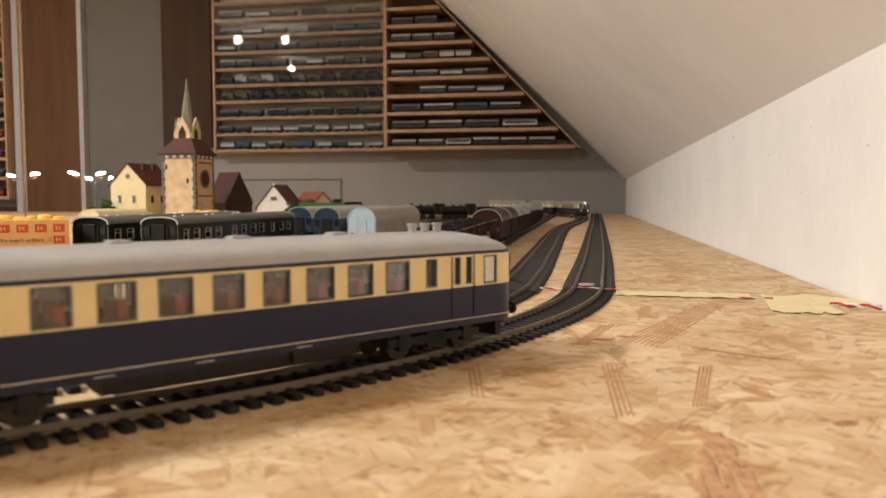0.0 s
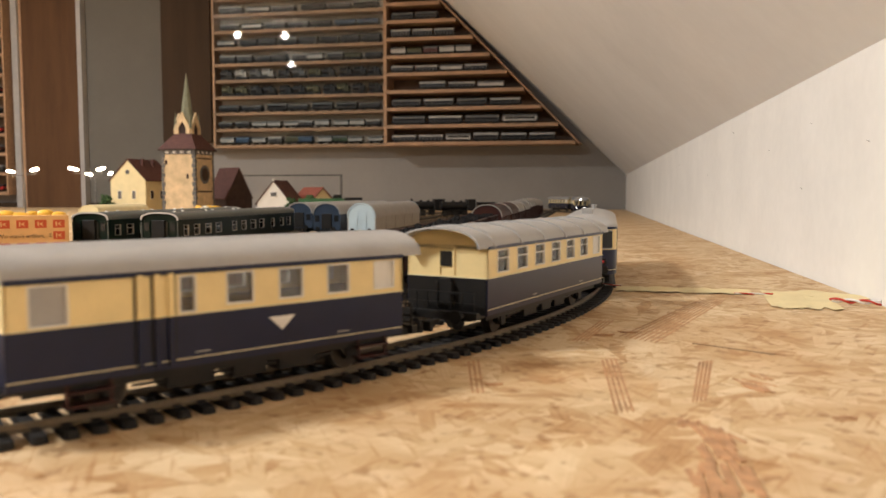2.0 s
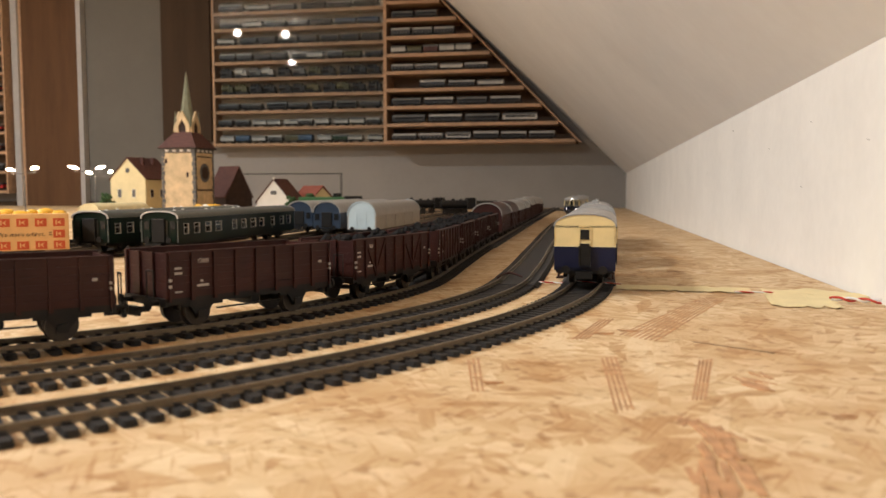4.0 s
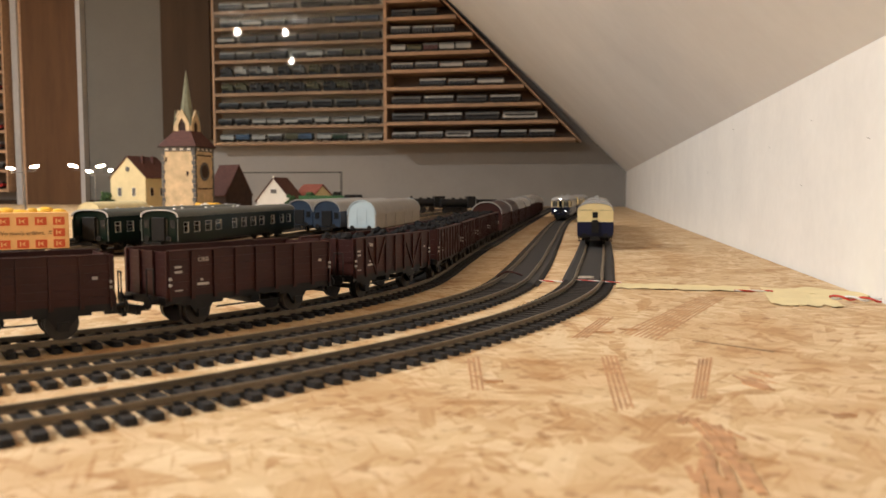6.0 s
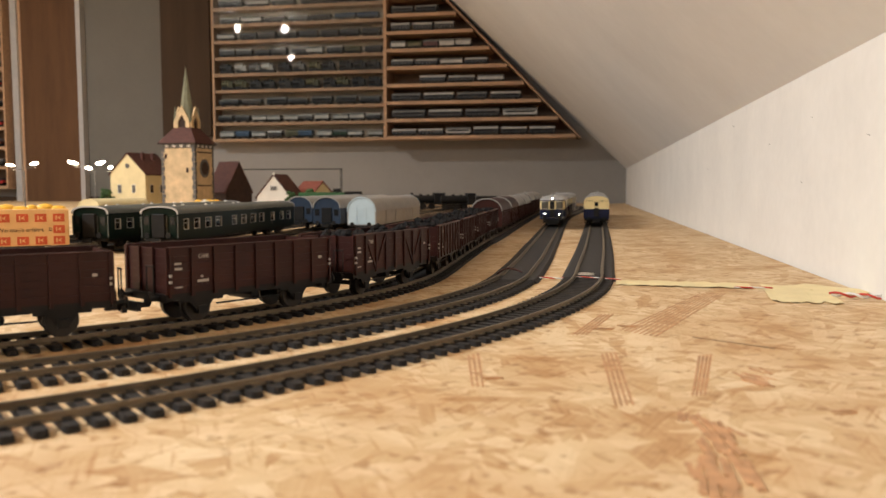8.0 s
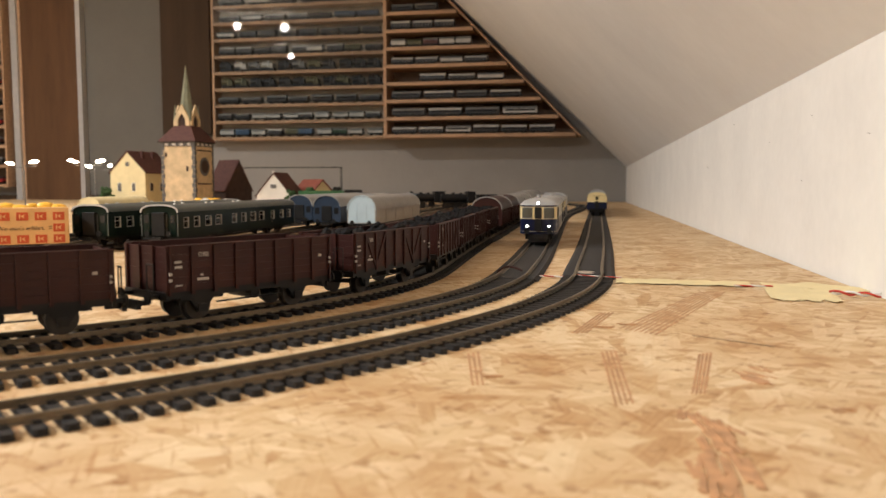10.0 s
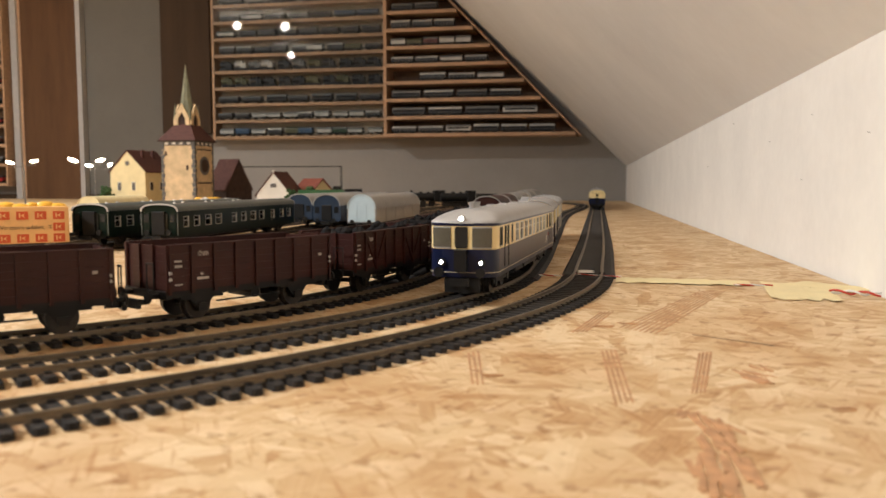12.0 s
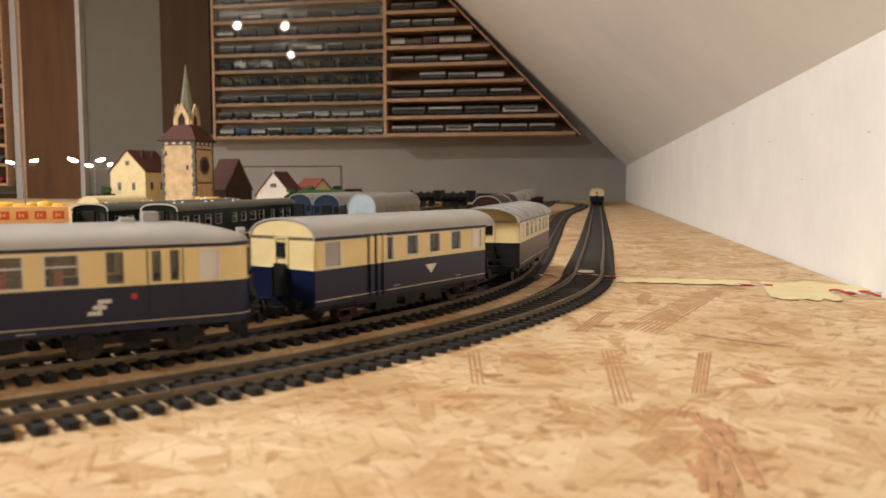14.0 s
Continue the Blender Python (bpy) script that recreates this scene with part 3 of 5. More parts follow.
    # emblem and small lettering on both sides
    for s in (-1, 1):
        x0, x1 = sorted((s * W / 2, s * (W / 2 + 0.0002)))
        if s < 0:
            bm = bmesh.new()
            for dy, dz in ((-0.0014, 0.0034), (0, 0.0017), (0.0014, 0)):
                add_box(bm, x0, x1, -h * 0.56 + dy - 0.0019, -h * 0.56 + dy + 0.0019, 0.0146 + dz, 0.0158 + dz)
            add_box(bm, x0, x1, -h * 0.56 - 0.0005, -h * 0.56 + 0.0005, 0.0158, 0.0180)
            part("emblem", bm, WHITE, car, "white angular emblem")
            part("class_mark", box(x0, x1, -h * 0.65 - 0.0008, -h * 0.65 + 0.0008, 0.0188, 0.0205), RED, car, "small red square mark")
        for u in (0.30, 0.42, 0.56):
            part("lettering_bar", box(x0, x1, f(u), f(u) + 0.005, 0.0104, 0.0107), ROOF, car)
    return car


def axle_guard(parent, y):
    """W-irons and springs of a two-axle wagon."""
    for s in (-1, 1):
        bm = bmesh.new()
        a, b = sorted((s * 0.0112, s * 0.0124))
        add_prism(bm, [(y - 0.0065, 0.0102), (y + 0.0065, 0.0102), (y + 0.0018, 0.0040), (y - 0.0018, 0.0040)], "x", a, b)
        add_box(bm, a - 0.0006, b + 0.0006, y - 0.0019, y + 0.0019, 0.0034, 0.0066)
        add_box(bm, a - 0.0004, b + 0.0004, y - 0.0095, y + 0.0095, 0.0084, 0.0096)
        part("axle_guard", bm, BLACK, parent)


def short_coach(label, group, luggage):
    """Two-axle coach, blue below and ivory above, with a vaulted grey roof."""
    L = LUGGAGE_L if luggage else COACH_L
    car = thing("passenger_coach", label, "model coach", group)
    h = L / 2
    e0, e1 = -h if luggage else -h + 0.007, h - 0.007
    span0, span1 = (-h, h + 0.006) if luggage else (-h - 0.006, h + 0.006)
    f = lambda u: span0 + u * (span1 - span0)
    z0, z1 = 0.0228, 0.0340
    low = bmesh.new()
    add_shell(low, [(W / 2, e0), (W / 2, e1), (-W / 2, e1), (-W / 2, e0)], 0.0095, 0.0228)
    for s in (1,) if luggage else (-1, 1):
        bm = bmesh.new()
        for z in (0.0138, 0.0175):
            add_box(bm, -W / 2 + 0.002, W / 2 - 0.002, *sorted((s * (h - 0.0010), s * (h - 0.0016))), z, z + 0.0006)
        for x in (-0.0142, -0.0095, -0.0048, 0.0048, 0.0095, 0.0142):
            add_box(bm, x - 0.0003, x + 0.0003, *sorted((s * (h - 0.0010), s * (h - 0.0016))), 0.0100, 0.0181)
        part("platform_rail", bm, BLACK, car)
    part("lower_body", low, BLUE, car)
    if luggage:
        spans = [(0.039, 0.108, 0.0004), (0.318, 0.354, 0.0004), (0.420, 0.485, 0.0014), (0.545, 0.608, 0.0014), (0.672, 0.735, 0.0014), (0.806, 0.870, 0.0014)]
    else:
        spans = [(0.137 + 0.114 * k, 0.137 + 0.114 * k + 0.066, 0.0014) for k in range(7)]
    for s in (-1, 1):
        holes = [(f(a), f(b), z0 + q, z1 - 0.0012) for a, b, q in spans]
        band = part("window_band", side_band(e0, e1, z0, z1, s * W / 2, 0.0009, holes), CREAM, car)
        for i, (a, b, c, d) in enumerate(holes):
            pale = i == len(holes) - 1
            window_part(band, s * W / 2, a, b, c, d, WHITE, WHITE if pale else ROOF if luggage and i == 0 else PANE, 0 if luggage or pale else 1)
        x0, x1 = sorted((s * W / 2, s * (W / 2 + 0.0003)))
        bm = bmesh.new()
        for z in (0.0228, 0.0116):
            add_box(bm, x0, x1, e0, e1, z - 0.00012, z + 0.00012)
        part("lining", bm, LINE, car)
        if luggage:
            bm = bmesh.new()
            for u in (0.238, 0.272, 0.300):
                add_box(bm, *sorted((s * W / 2, s * (W / 2 + 0.0009))), f(u) - 0.0007, f(u) + 0.0007, 0.0105, z0)
            part("door_post", bm, BLUE, car)
            bm = bmesh.new()
            for u in (0.238, 0.272, 0.300):
                add_box(bm, *sorted((s * W / 2, s * (W / 2 + 0.0009))), f(u) - 0.0007, f(u) + 0.0007, z0, 0.0336)
            part("door_post", bm, CREAM, car)
            # black lines drawn for the upright shadows beside the door posts
            bm = bmesh.new()
            for u in (0.228, 0.262, 0.309):
                add_box(bm, *sorted((s * W / 2, s * (W / 2 + 0.0003))), f(u) - 0.0002, f(u) + 0.0002, 0.0110, 0.0334)
            part("door_line", bm, BLACK, car)
            y = 0.0095
            bm = bmesh.new()
            add_prism(bm, [(y - 0.0040, 0.0196), (y + 0.0040, 0.0196), (y, 0.0158)], "x", x0, x1)
            part("triangle_mark", bm, WHITE, car, "white triangle mark pointing down")
            for yy in (-h + 0.018, h - 0.018):
                bm = bmesh.new()
                for z in (0.0035, 0.0068):
                    add_box(bm, *sorted((s * 0.0125, s * 0.0165)), yy - 0.0055, yy + 0.0055, z, z + 0.0006)
                for e in (-0.005, 0.005):
                    add_box(bm, *sorted((s * 0.0150, s * 0.0156)), yy + e - 0.0004, yy + e + 0.0004, 0.0035, 0.0100)
                part("step", bm, OXIDE, car, "rust brown step irons")
        for u in (0.35, 0.7):
            part("lettering_bar", box(x0, x1, f(u), f(u) + 0.0040, 0.0128, 0.0131), ROOF, car)
    # ends
    for s, e in ((-1, e0), (1, e1)):
        arch = [(-W / 2, z0)] + roof_outline(W, z1, 0.0402)[::-1] + [(W / 2, z0)]
        bm = bmesh.new()
        add_prism(bm, arch, "y", *sorted((e, e - s * 0.0009)))
        wall = part("end_wall", bm, CREAM, car)
        bm = bmesh.new()
        add_box(bm, -0.0024, 0.0024, *sorted((e, e + s * 0.0006)), 0.0268, 0.0322)
        part("end_window", bm, DARKPANE, wall)
        bm = bmesh.new()
        for x0, x1, za, zb in ((-0.0034, -0.0026, 0.0240, 0.0336), (0.0026, 0.0034, 0.0240, 0.0336), (-0.0034, 0.0034, 0.0336, 0.0342)):
            add_box(bm, x0, x1, *sorted((e, e + s * 0.0005)), za, zb)
        part("end_door_frame", bm, CREAM, wall)
        part("lining", box(-W / 2, W / 2, *sorted((e, e + s * 0.0003)), z0 - 0.00012, z0 + 0.00012), LINE, wall)
        bm = bmesh.new()
        up = 0.0 if luggage else -0.0022
        add_box(bm, -0.0026, 0.0026, *sorted((e, e + s * 0.0018)), 0.0125, 0.0245 + up)
        add_box(bm, -0.0033, -0.0026, *sorted((e, e + s * 0.0024)), 0.0120, 0.0232 + up)
        add_box(bm, 0.0026, 0.0033, *sorted((e, e + s * 0.0024)), 0.0120, 0.0232 + up)
        if not luggage:
            # black plate covering the blue lower end wall
            part("platform_end", box(-W / 2 + 0.0006, W / 2 - 0.0006, *sorted((e, e + s * 0.0004)), 0.0097, 0.0224), BLACK, wall, "black plate over the lower end behind the platform")
        part("gangway", bm, BLACK, wall, "black gangway with raised fall plate")
        bm = bmesh.new()
        add_box(bm, -W / 2 + 0.001, W / 2 - 0.001, *sorted((s * h, s * (h - 0.0022))), 0.0086, 0.0112)
        part("buffer_beam", bm, BLACK, car)
        buffers(car, s * h, s, 0.0102)
        coupling(car, s * h, s, 0.0 if luggage and s < 0 else 0.005)
    part("underframe", box(-W / 2 + 0.003, W / 2 - 0.003, -h, h, 0.0082, 0.0102), BLACK, car)
    # roof
    bm = bmesh.new()
    o = roof_outline(W + 0.0010, 0.0338, 0.0412, 14)
    inner = [(x * 0.955, 0.0338 + (z - 0.0338) * 0.90) for x, z in o]
    add_prism(bm, o + inner[::-1], "y", -h - 0.0004, h + 0.0004)
    roof = part("roof", bm, ROOF, car, smooth=True)
    for k in range(6 if not luggage else 0):
        y = -h + L * (k + 0.5) / 6
        bm = bmesh.new()
        add_prism(bm, roof_outline(W + 0.0018, 0.0340, 0.0418, 14) + [(x * 0.98, 0.0338 + (z - 0.0338) * 0.97) for x, z in o][::-1], "y", y - 0.0006, y + 0.0006)
        part("roof_rib", bm, ROOF, roof, smooth=True)
    bm = bmesh.new()
    add_prism(bm, [(W / 2 + 0.0006, 0.0332), (W / 2 + 0.0006, 0.0344), (-W / 2 - 0.0006, 0.0344), (-W / 2 - 0.0006, 0.0332)], "y", e0, e1)
    part("cornice", bm, BLUE, car, "dark blue cornice line")
    part("interior_floor", box(-0.0155, 0.0155, e0 + 0.001, e1 - 0.001, 0.0130, 0.0145), INTERIOR, car)
    if not luggage:
        seats(car, [f(0.15 + 0.116 * k) for k in range(7)], INTERIOR)
    for y in (-h * 0.60, h * 0.60):
        wheelset(car, y)
        axle_guard(car, y)
    for s in (-1, 1):
        part("sole_bar", box(*sorted((s * 0.0128, s * 0.0140)), e0 + 0.004, e1 - 0.004, 0.0070, 0.0098), BLACK, car)
    for y, w in ((-0.015, 0.013), (0.002, 0.010), (0.017, 0.012)):
        for s in (-1, 1):
            part("equipment_box", box(*sorted((s * 0.003, s * 0.0126)), y - w / 2, y + w / 2, 0.0034, 0.0088, 0.0004), BLACK, car)
    bm = bmesh.new()
    for s in (-1, 1):
        add_box(bm, s * 0.0108 - 0.0005, s * 0.0108 + 0.0005, -h * 0.5, h * 0.5, 0.0052, 0.0058)
        for y in (-h * 0.36, h * 0.36):
            add_box(bm, s * 0.0108 - 0.0005, s * 0.0108 + 0.0005, y - 0.0006, y + 0.0006, 0.0052, 0.0090)
    part("truss_rod", bm, BLACK, car)
    return car


RAILCAR_L, COACH_L, LUGGAGE_L = 0.2150, 0.1390, 0.1190

departing = [railcar("blue and ivory model railcar with grey roof, tail lamp lit", "departing blue train"),
             short_coach("blue and ivory two-axle coach with ribbed grey roof", "departing blue train", False),
             short_coach("blue and ivory luggage coach with white triangle, last in train", "departing blue train", True)]
arriving = [railcar("blue and ivory model railcar with headlamps lit", "arriving blue train"),
            short_coach("blue and ivory luggage coach with white triangle behind the railcar", "arriving blue train", True),
            short_coach("blue and ivory two-axle coach at the train's end", "arriving blue train", False)]


def car_pose(track, s, base, way=1):
    """Pose of a car whose two pivots, base apart, stand on the line round s; way -1: it faces back along the line."""
    a, _ = on_track(track, s - base / 2)
    b, _ = on_track(track, s + base / 2)
    d = (b - a) * way
    c = (a + b) / 2
    return Matrix.Translation((c.x, c.y, RAIL)) @ Matrix.Rotation(math.atan2(-d.x, d.y), 4, "Z")


def along(rows, t):
    for (t0, s0), (t1, s1) in zip(rows, rows[1:]):
        if t <= t1:
            return s0 + (s1 - s0) * (t - t0) / (t1 - t0)
    return rows[-1][1]


GAPS = {"a": (0.024, 0.025), "b": (0.018, 0.025)}      # behind the railcar, behind the next car
LENGTHS = {departing[0]: RAILCAR_L, departing[1]: COACH_L, departing[2]: LUGGAGE_L, arriving[0]: RAILCAR_L, arriving[1]: LUGGAGE_L, arriving[2]: COACH_L}
# nose of each leading railcar along its line, by time
NOSE_A = ((0, -0.2120), (0.5, -0.1270), (1, -0.0370), (1.5, 0.0515), (2, 0.1400), (2.5, 0.2185), (3, 0.2965), (5.5, 0.7005), (7, 0.9455), (8.2, 1.1425), (10.3, 1.4885), (14, 2.04))
NOSE_B = ((0, 1.66), (0.5, 1.585), (5.3, 1.005), (7, 0.752), (8.2, 0.532), (10.3, 0.158), (11, 0.032), (12, -0.134), (12.5, -0.2215), (13, -0.3070), (13.5, -0.3905), (14, -0.4720))


def motions():
    times = [0.25 * k for k in range(57)]
    rows = {ob: [] for ob in departing + arriving}
    for t in times:
        for track, cars, nose, way in (("a", departing, along(NOSE_A, t), 1), ("b", arriving, along(NOSE_B, t), -1)):
            back = 0.0
            for ob in cars:
                ln = LENGTHS[ob]
                faces = 1 if ob is arriving[1] else way      # the luggage coach stands the other way round
                rows[ob].append((t, car_pose(track, nose - way * (back + ln / 2), ln * 0.62, faces)))
                back += ln + (GAPS[track][0] if ob is cars[0] else GAPS[track][1])
    for ob, r in rows.items():
        walk(ob, r)


# ---- goods wagons on the inner line ----
COAL = mat("coal", (0.013, 0.012, 0.012), 0.9, spread=0.3, grain=300, bump=0.4, spec=0.12)
LETTER = mat("pale_lettering", (0.50, 0.45, 0.40), 0.5, spread=0.08)


def words(text, size, material, parent, m, label="", name="lettering"):
    c = bpy.data.curves.new(name, "FONT")
    c.body, c.size, c.extrude, c.resolution_u = text, size, 0.00005, 2
    c.align_x, c.align_y = "CENTER", "CENTER"
    c.materials.append(material)
    ob = new(name, c)
    ob.parent, ob.matrix_basis = parent, m
    if label:
        tagged(ob, label)
    return ob


def side_plate(x, y, z):
    """Pose of flat lettering on the right-hand side of a vehicle."""
    return Matrix(((0, 0, 1, x), (1, 0, 0, y), (0, 1, 0, z), (0, 0, 0, 1)))


def open_wagon(label, braced=False, load=False):
    L, w, z0, z1 = 0.080, 0.031, 0.0125, 0.0298
    h = L / 2
    car = thing("open_wagon", label, "model wagon", "brown goods wagons")
    part("floor_frame", box(-w / 2 + 0.001, w / 2 - 0.001, -h, h, 0.0098, 0.0126), BLACK, car)
    for s in (-1, 1):
        n = 6
        side = part("side_wall", box(*sorted((s * (w / 2 - 0.0006), s * (w / 2 - 0.0012))), -h, h, z0, z1), OXIDE, car)
        for k in range(n):        # boards with fine gaps
            a = z0 + (z1 - z0) * k / n
            b = z0 + (z1 - z0) * (k + 1) / n - 0.00004
            part("plank", box(*sorted((s * w / 2, s * (w / 2 - 0.0006))), -h, h, a, b), OXIDE, side)
        for k in range(9):
            y = -h + L * k / 8
            bm = bmesh.new()
            y0 = max(-h, y - 0.0007)
            add_box(bm, *sorted((s * w / 2, s * (w / 2 + 0.0009))), y0, min(h, y + 0.0007), z0 - 0.0012, z1 + 0.0002)
            part("stanchion", bm, OXIDE, side)
        if braced:
            for k in (1, 2, 5, 6):
                bm = bmesh.new()
                y = -h + L * k / 8
                up = 1 if k in (1, 5) else -1
                a, b = (y, y + L / 8) if up > 0 else (y + L / 8, y)
                xs = sorted((s * w / 2, s * (w / 2 + 0.0007)))
                add_prism(bm, [(a - 0.0008, z1), (a + 0.0008, z1), (b + 0.0008, z0), (b - 0.0008, z0)], "x", *xs)
                part("brace", bm, OXIDE, side)
        bm = bmesh.new()
        add_box(bm, *sorted((s * (w / 2 - 0.0014), s * (w / 2 + 0.0009))), -h, h, z1, z1 + 0.0007)
        part("top_rail", bm, OXIDE, side)
        e = s * h
        end = part("end_wall", box(-w / 2 + 0.0012, w / 2 - 0.0012, *sorted((e - s * 0.0005, e - s * 0.001)), z0, z1), OXIDE, car)
        for k in range(n):
            a = z0 + (z1 - z0) * k / n
            b = z0 + (z1 - z0) * (k + 1) / n - 0.00004
            part("plank", box(-w / 2 + 0.0012, w / 2 - 0.0012, *sorted((e, e - s * 0.0005)), a, b), OXIDE, end)
        for x in (-0.0148, -0.005, 0.005, 0.0148):
            part("stanchion", box(x - 0.0007, x + 0.0007, *sorted((e, e + s * 0.0010)), z0 - 0.001, z1 + 0.0004), OXIDE, end)
        bm = bmesh.new()
        add_box(bm, -w / 2, w / 2, *sorted((e, e + s * 0.0014)), 0.0095, 0.0125)
        part("buffer_beam", bm, BLACK, car)
        buffers(car, e + s * 0.0012, s, 0.0108)
        coupling(car, e, s)
        bm = bmesh.new()
        add_cyl(bm, (w / 2 - 0.004, e + s * 0.004, 0.0128), "z", 0.0003, 0.0105, 6)
        add_cyl(bm, (w / 2 - 0.009, e + s * 0.004, 0.0128), "z", 0.0003, 0.0105, 6)
        add_box(bm, w / 2 - 0.0092, w / 2 - 0.0038, e + s * 0.004 - 0.0003, e + s * 0.004 + 0.0003, 0.0230, 0.0236)
        part("hand_rail", bm, BLACK, car)
    for y in (-h * 0.60, h * 0.60):
        wheelset(car, y, 0.0056)
        axle_guard(car, y)
    bm = bmesh.new()
    add_cyl(bm, (-0.009, 0.004, 0.0075), "x", 0.0022, 0.018, 10)
    add_box(bm, -0.0110, -0.0100, -h * 0.4, h * 0.4, 0.0060, 0.0066)
    add_box(bm, 0.0100, 0.0110, -h * 0.4, h * 0.4, 0.0060, 0.0066)
    part("brake_gear", bm, BLACK, car)
    # white marks: the readable railway initials, the rest as bars
    x = w / 2 + 0.0002
    words("ÖBB", 0.0025, LETTER, car, side_plate(x, -h + 0.0150, z1 - 0.0035))
    for y, z, a, b in ((-h + 0.0135, z0 + 0.0056, 0.0012, 0.0008), (-h + 0.0120, z0 + 0.0038, 0.0052, 0.0010), (-h + 0.0024, z1 - 0.0062, 0.0030, 0.0008), (-h + 0.0024, z1 - 0.0082, 0.0032, 0.0009),
                       (-h + 0.0024, z0 + 0.0022, 0.0032, 0.0005), (h - 0.0065, z0 + 0.0090, 0.0018, 0.0011), (h - 0.0008, z0 + 0.0076, 0.0008, 0.0010), (h - 0.0008, z0 + 0.0056, 0.0008, 0.0010),
                       (-h - 0.0002, z0 + 0.0066, 0.0010, 0.0011), (-h - 0.0002, z0 + 0.0042, 0.0010, 0.0011)):
        part("lettering_bar", box(x, x + 0.0009 if abs(y) > h - 0.001 else x + 0.0001, y, y + a, z, z + b), LETTER, car)
    if load:
        bm = bmesh.new()
        rng = random.Random(3)
        for k in range(70):
            px, py = rng.uniform(-w / 2 + 0.003, w / 2 - 0.003), rng.uniform(-h + 0.004, h - 0.004)
            bmesh.ops.create_icosphere(bm, subdivisions=1, radius=rng.uniform(0.0016, 0.003), matrix=Matrix.Translation((px, py, z1 - 0.001 + rng.uniform(-0.0015, 0.0012))))
        add_box(bm, -w / 2 + 0.0015, w / 2 - 0.0015, -h + 0.0015, h - 0.0015, z0, z1 - 0.002)
        part("coal_load", bm, COAL, car, "black lumpy coal load")
    return car


def place_c(ob, s, way=1):
    ob.matrix_basis = car_pose("c", s, 0.05, way)
    return ob


plain = place_c(open_wagon("oxide brown open goods wagon with white lettering"), -0.1800)
copy_thing(plain, car_pose("c", -0.2765, 0.05))
braced = place_c(open_wagon("oxide brown open wagon with diagonal braces", braced=True, load=True), -0.0860)
for k in range(1, 5):
    copy_thing(braced, car_pose("c", -0.0860 + 0.0945 * k, 0.05))


def van(name, label, L, body_mat, roof_mat, top=0.040, end_mat=None, rim_mat=None, group="", w=W - 0.001, ribs=8, category="model wagon", vault=0.013):
    """Closed wagon with a vaulted roof."""
    car = thing(name, label, category, group)
    h = L / 2
    eave = top - vault
    bm = bmesh.new()
    add_prism(bm, [(-w / 2, 0.0095), (w / 2, 0.0095)] + roof_outline(w, eave, top - 0.0006, 12, 2.1), "y", -h, h)
    part("body", bm, body_mat, car)
    bm = bmesh.new()
    o = roof_outline(w + 0.0012, eave - 0.0003, top, 14, 2.1)
    add_prism(bm, o + [(x * 0.95, eave - 0.0003 + (z - eave) * 0.93) for x, z in o][::-1], "y", -h - 0.0008, h + 0.0008)
    roof = part("roof", bm, roof_mat, car, smooth=True)
    for s in (-1, 1):
        e = s * h
        if end_mat:
            bm = bmesh.new()
            add_prism(bm, [(-w / 2 * 0.96, 0.0105), (w / 2 * 0.96, 0.0105)] + roof_outline(w * 0.94, eave, top - 0.0012, 12, 2.1), "y", *sorted((e, e + s * 0.0005)))
            end = part("end_wall", bm, end_mat, car)
            for x in (-0.0055, 0.0055):
                part("end_rib", box(x - 0.0004, x + 0.0004, *sorted((e + s * 0.0005, e + s * 0.0011)), 0.0140, eave + 0.004), end_mat, end)
            for z in (0.0200, 0.0270):
                part("end_rib", box(-0.0055, 0.0055, *sorted((e + s * 0.0005, e + s * 0.0010)), z, z + 0.0006), end_mat, end)
        if rim_mat:
            bm = bmesh.new()
            o2 = roof_outline(w + 0.0016, eave - 0.0004, top + 0.0003, 14, 2.1)
            add_prism(bm, o2 + [(x * 0.95, eave - 0.0004 + (z - eave) * 0.94) for x, z in o2][::-1], "y", *sorted((e + s * 0.0006, e + s * 0.0014)))
            part("roof_rim", bm, rim_mat, roof)
        buffers(car, e, s, 0.0108)
        coupling(car, e, s)
        for k in range(ribs + 1):
            y = -h + L * k / ribs
            x0, x1 = sorted((s * w / 2, s * (w / 2 + 0.0006)))
            part("side_rib", box(x0, x1, max(-h, y - 0.0005), min(h, y + 0.0005), 0.0100, eave), body_mat, car)
    part("underframe", box(-w / 2 + 0.002, w / 2 - 0.002, -h, h, 0.0080, 0.0096), BLACK, car)
    for y in (-h * 0.62, h * 0.62):
        wheelset(car, y)
        axle_guard(car, y)
    return car


v = place_c(van("covered_wagon", "brown covered goods wagon with pale-edged vaulted roof", 0.098, OXIDE, OXIDE, 0.0405, rim_mat=SILVER, group="brown goods wagons"), 0.412)
copy_thing(v, car_pose("c", 0.530, 0.05))
t1 = place_c(van("covered_wagon", "brown covered goods wagon with grey roof", 0.105, OXIDE, SILVER, 0.0405, group="brown goods wagons"), 0.650)
copy_thing(t1, car_pose("c", 0.775, 0.05))
t2 = place_c(van("covered_wagon", "silver vaulted tank-like wagon far along the line", 0.105, OXIDE, SILVER, 0.0430, end_mat=SILVER, group="brown goods wagons"), 0.900)
copy_thing(t2, car_pose("c", 1.025, 0.05))
copy_thing(t1, car_pose("c", 1.150, 0.05))

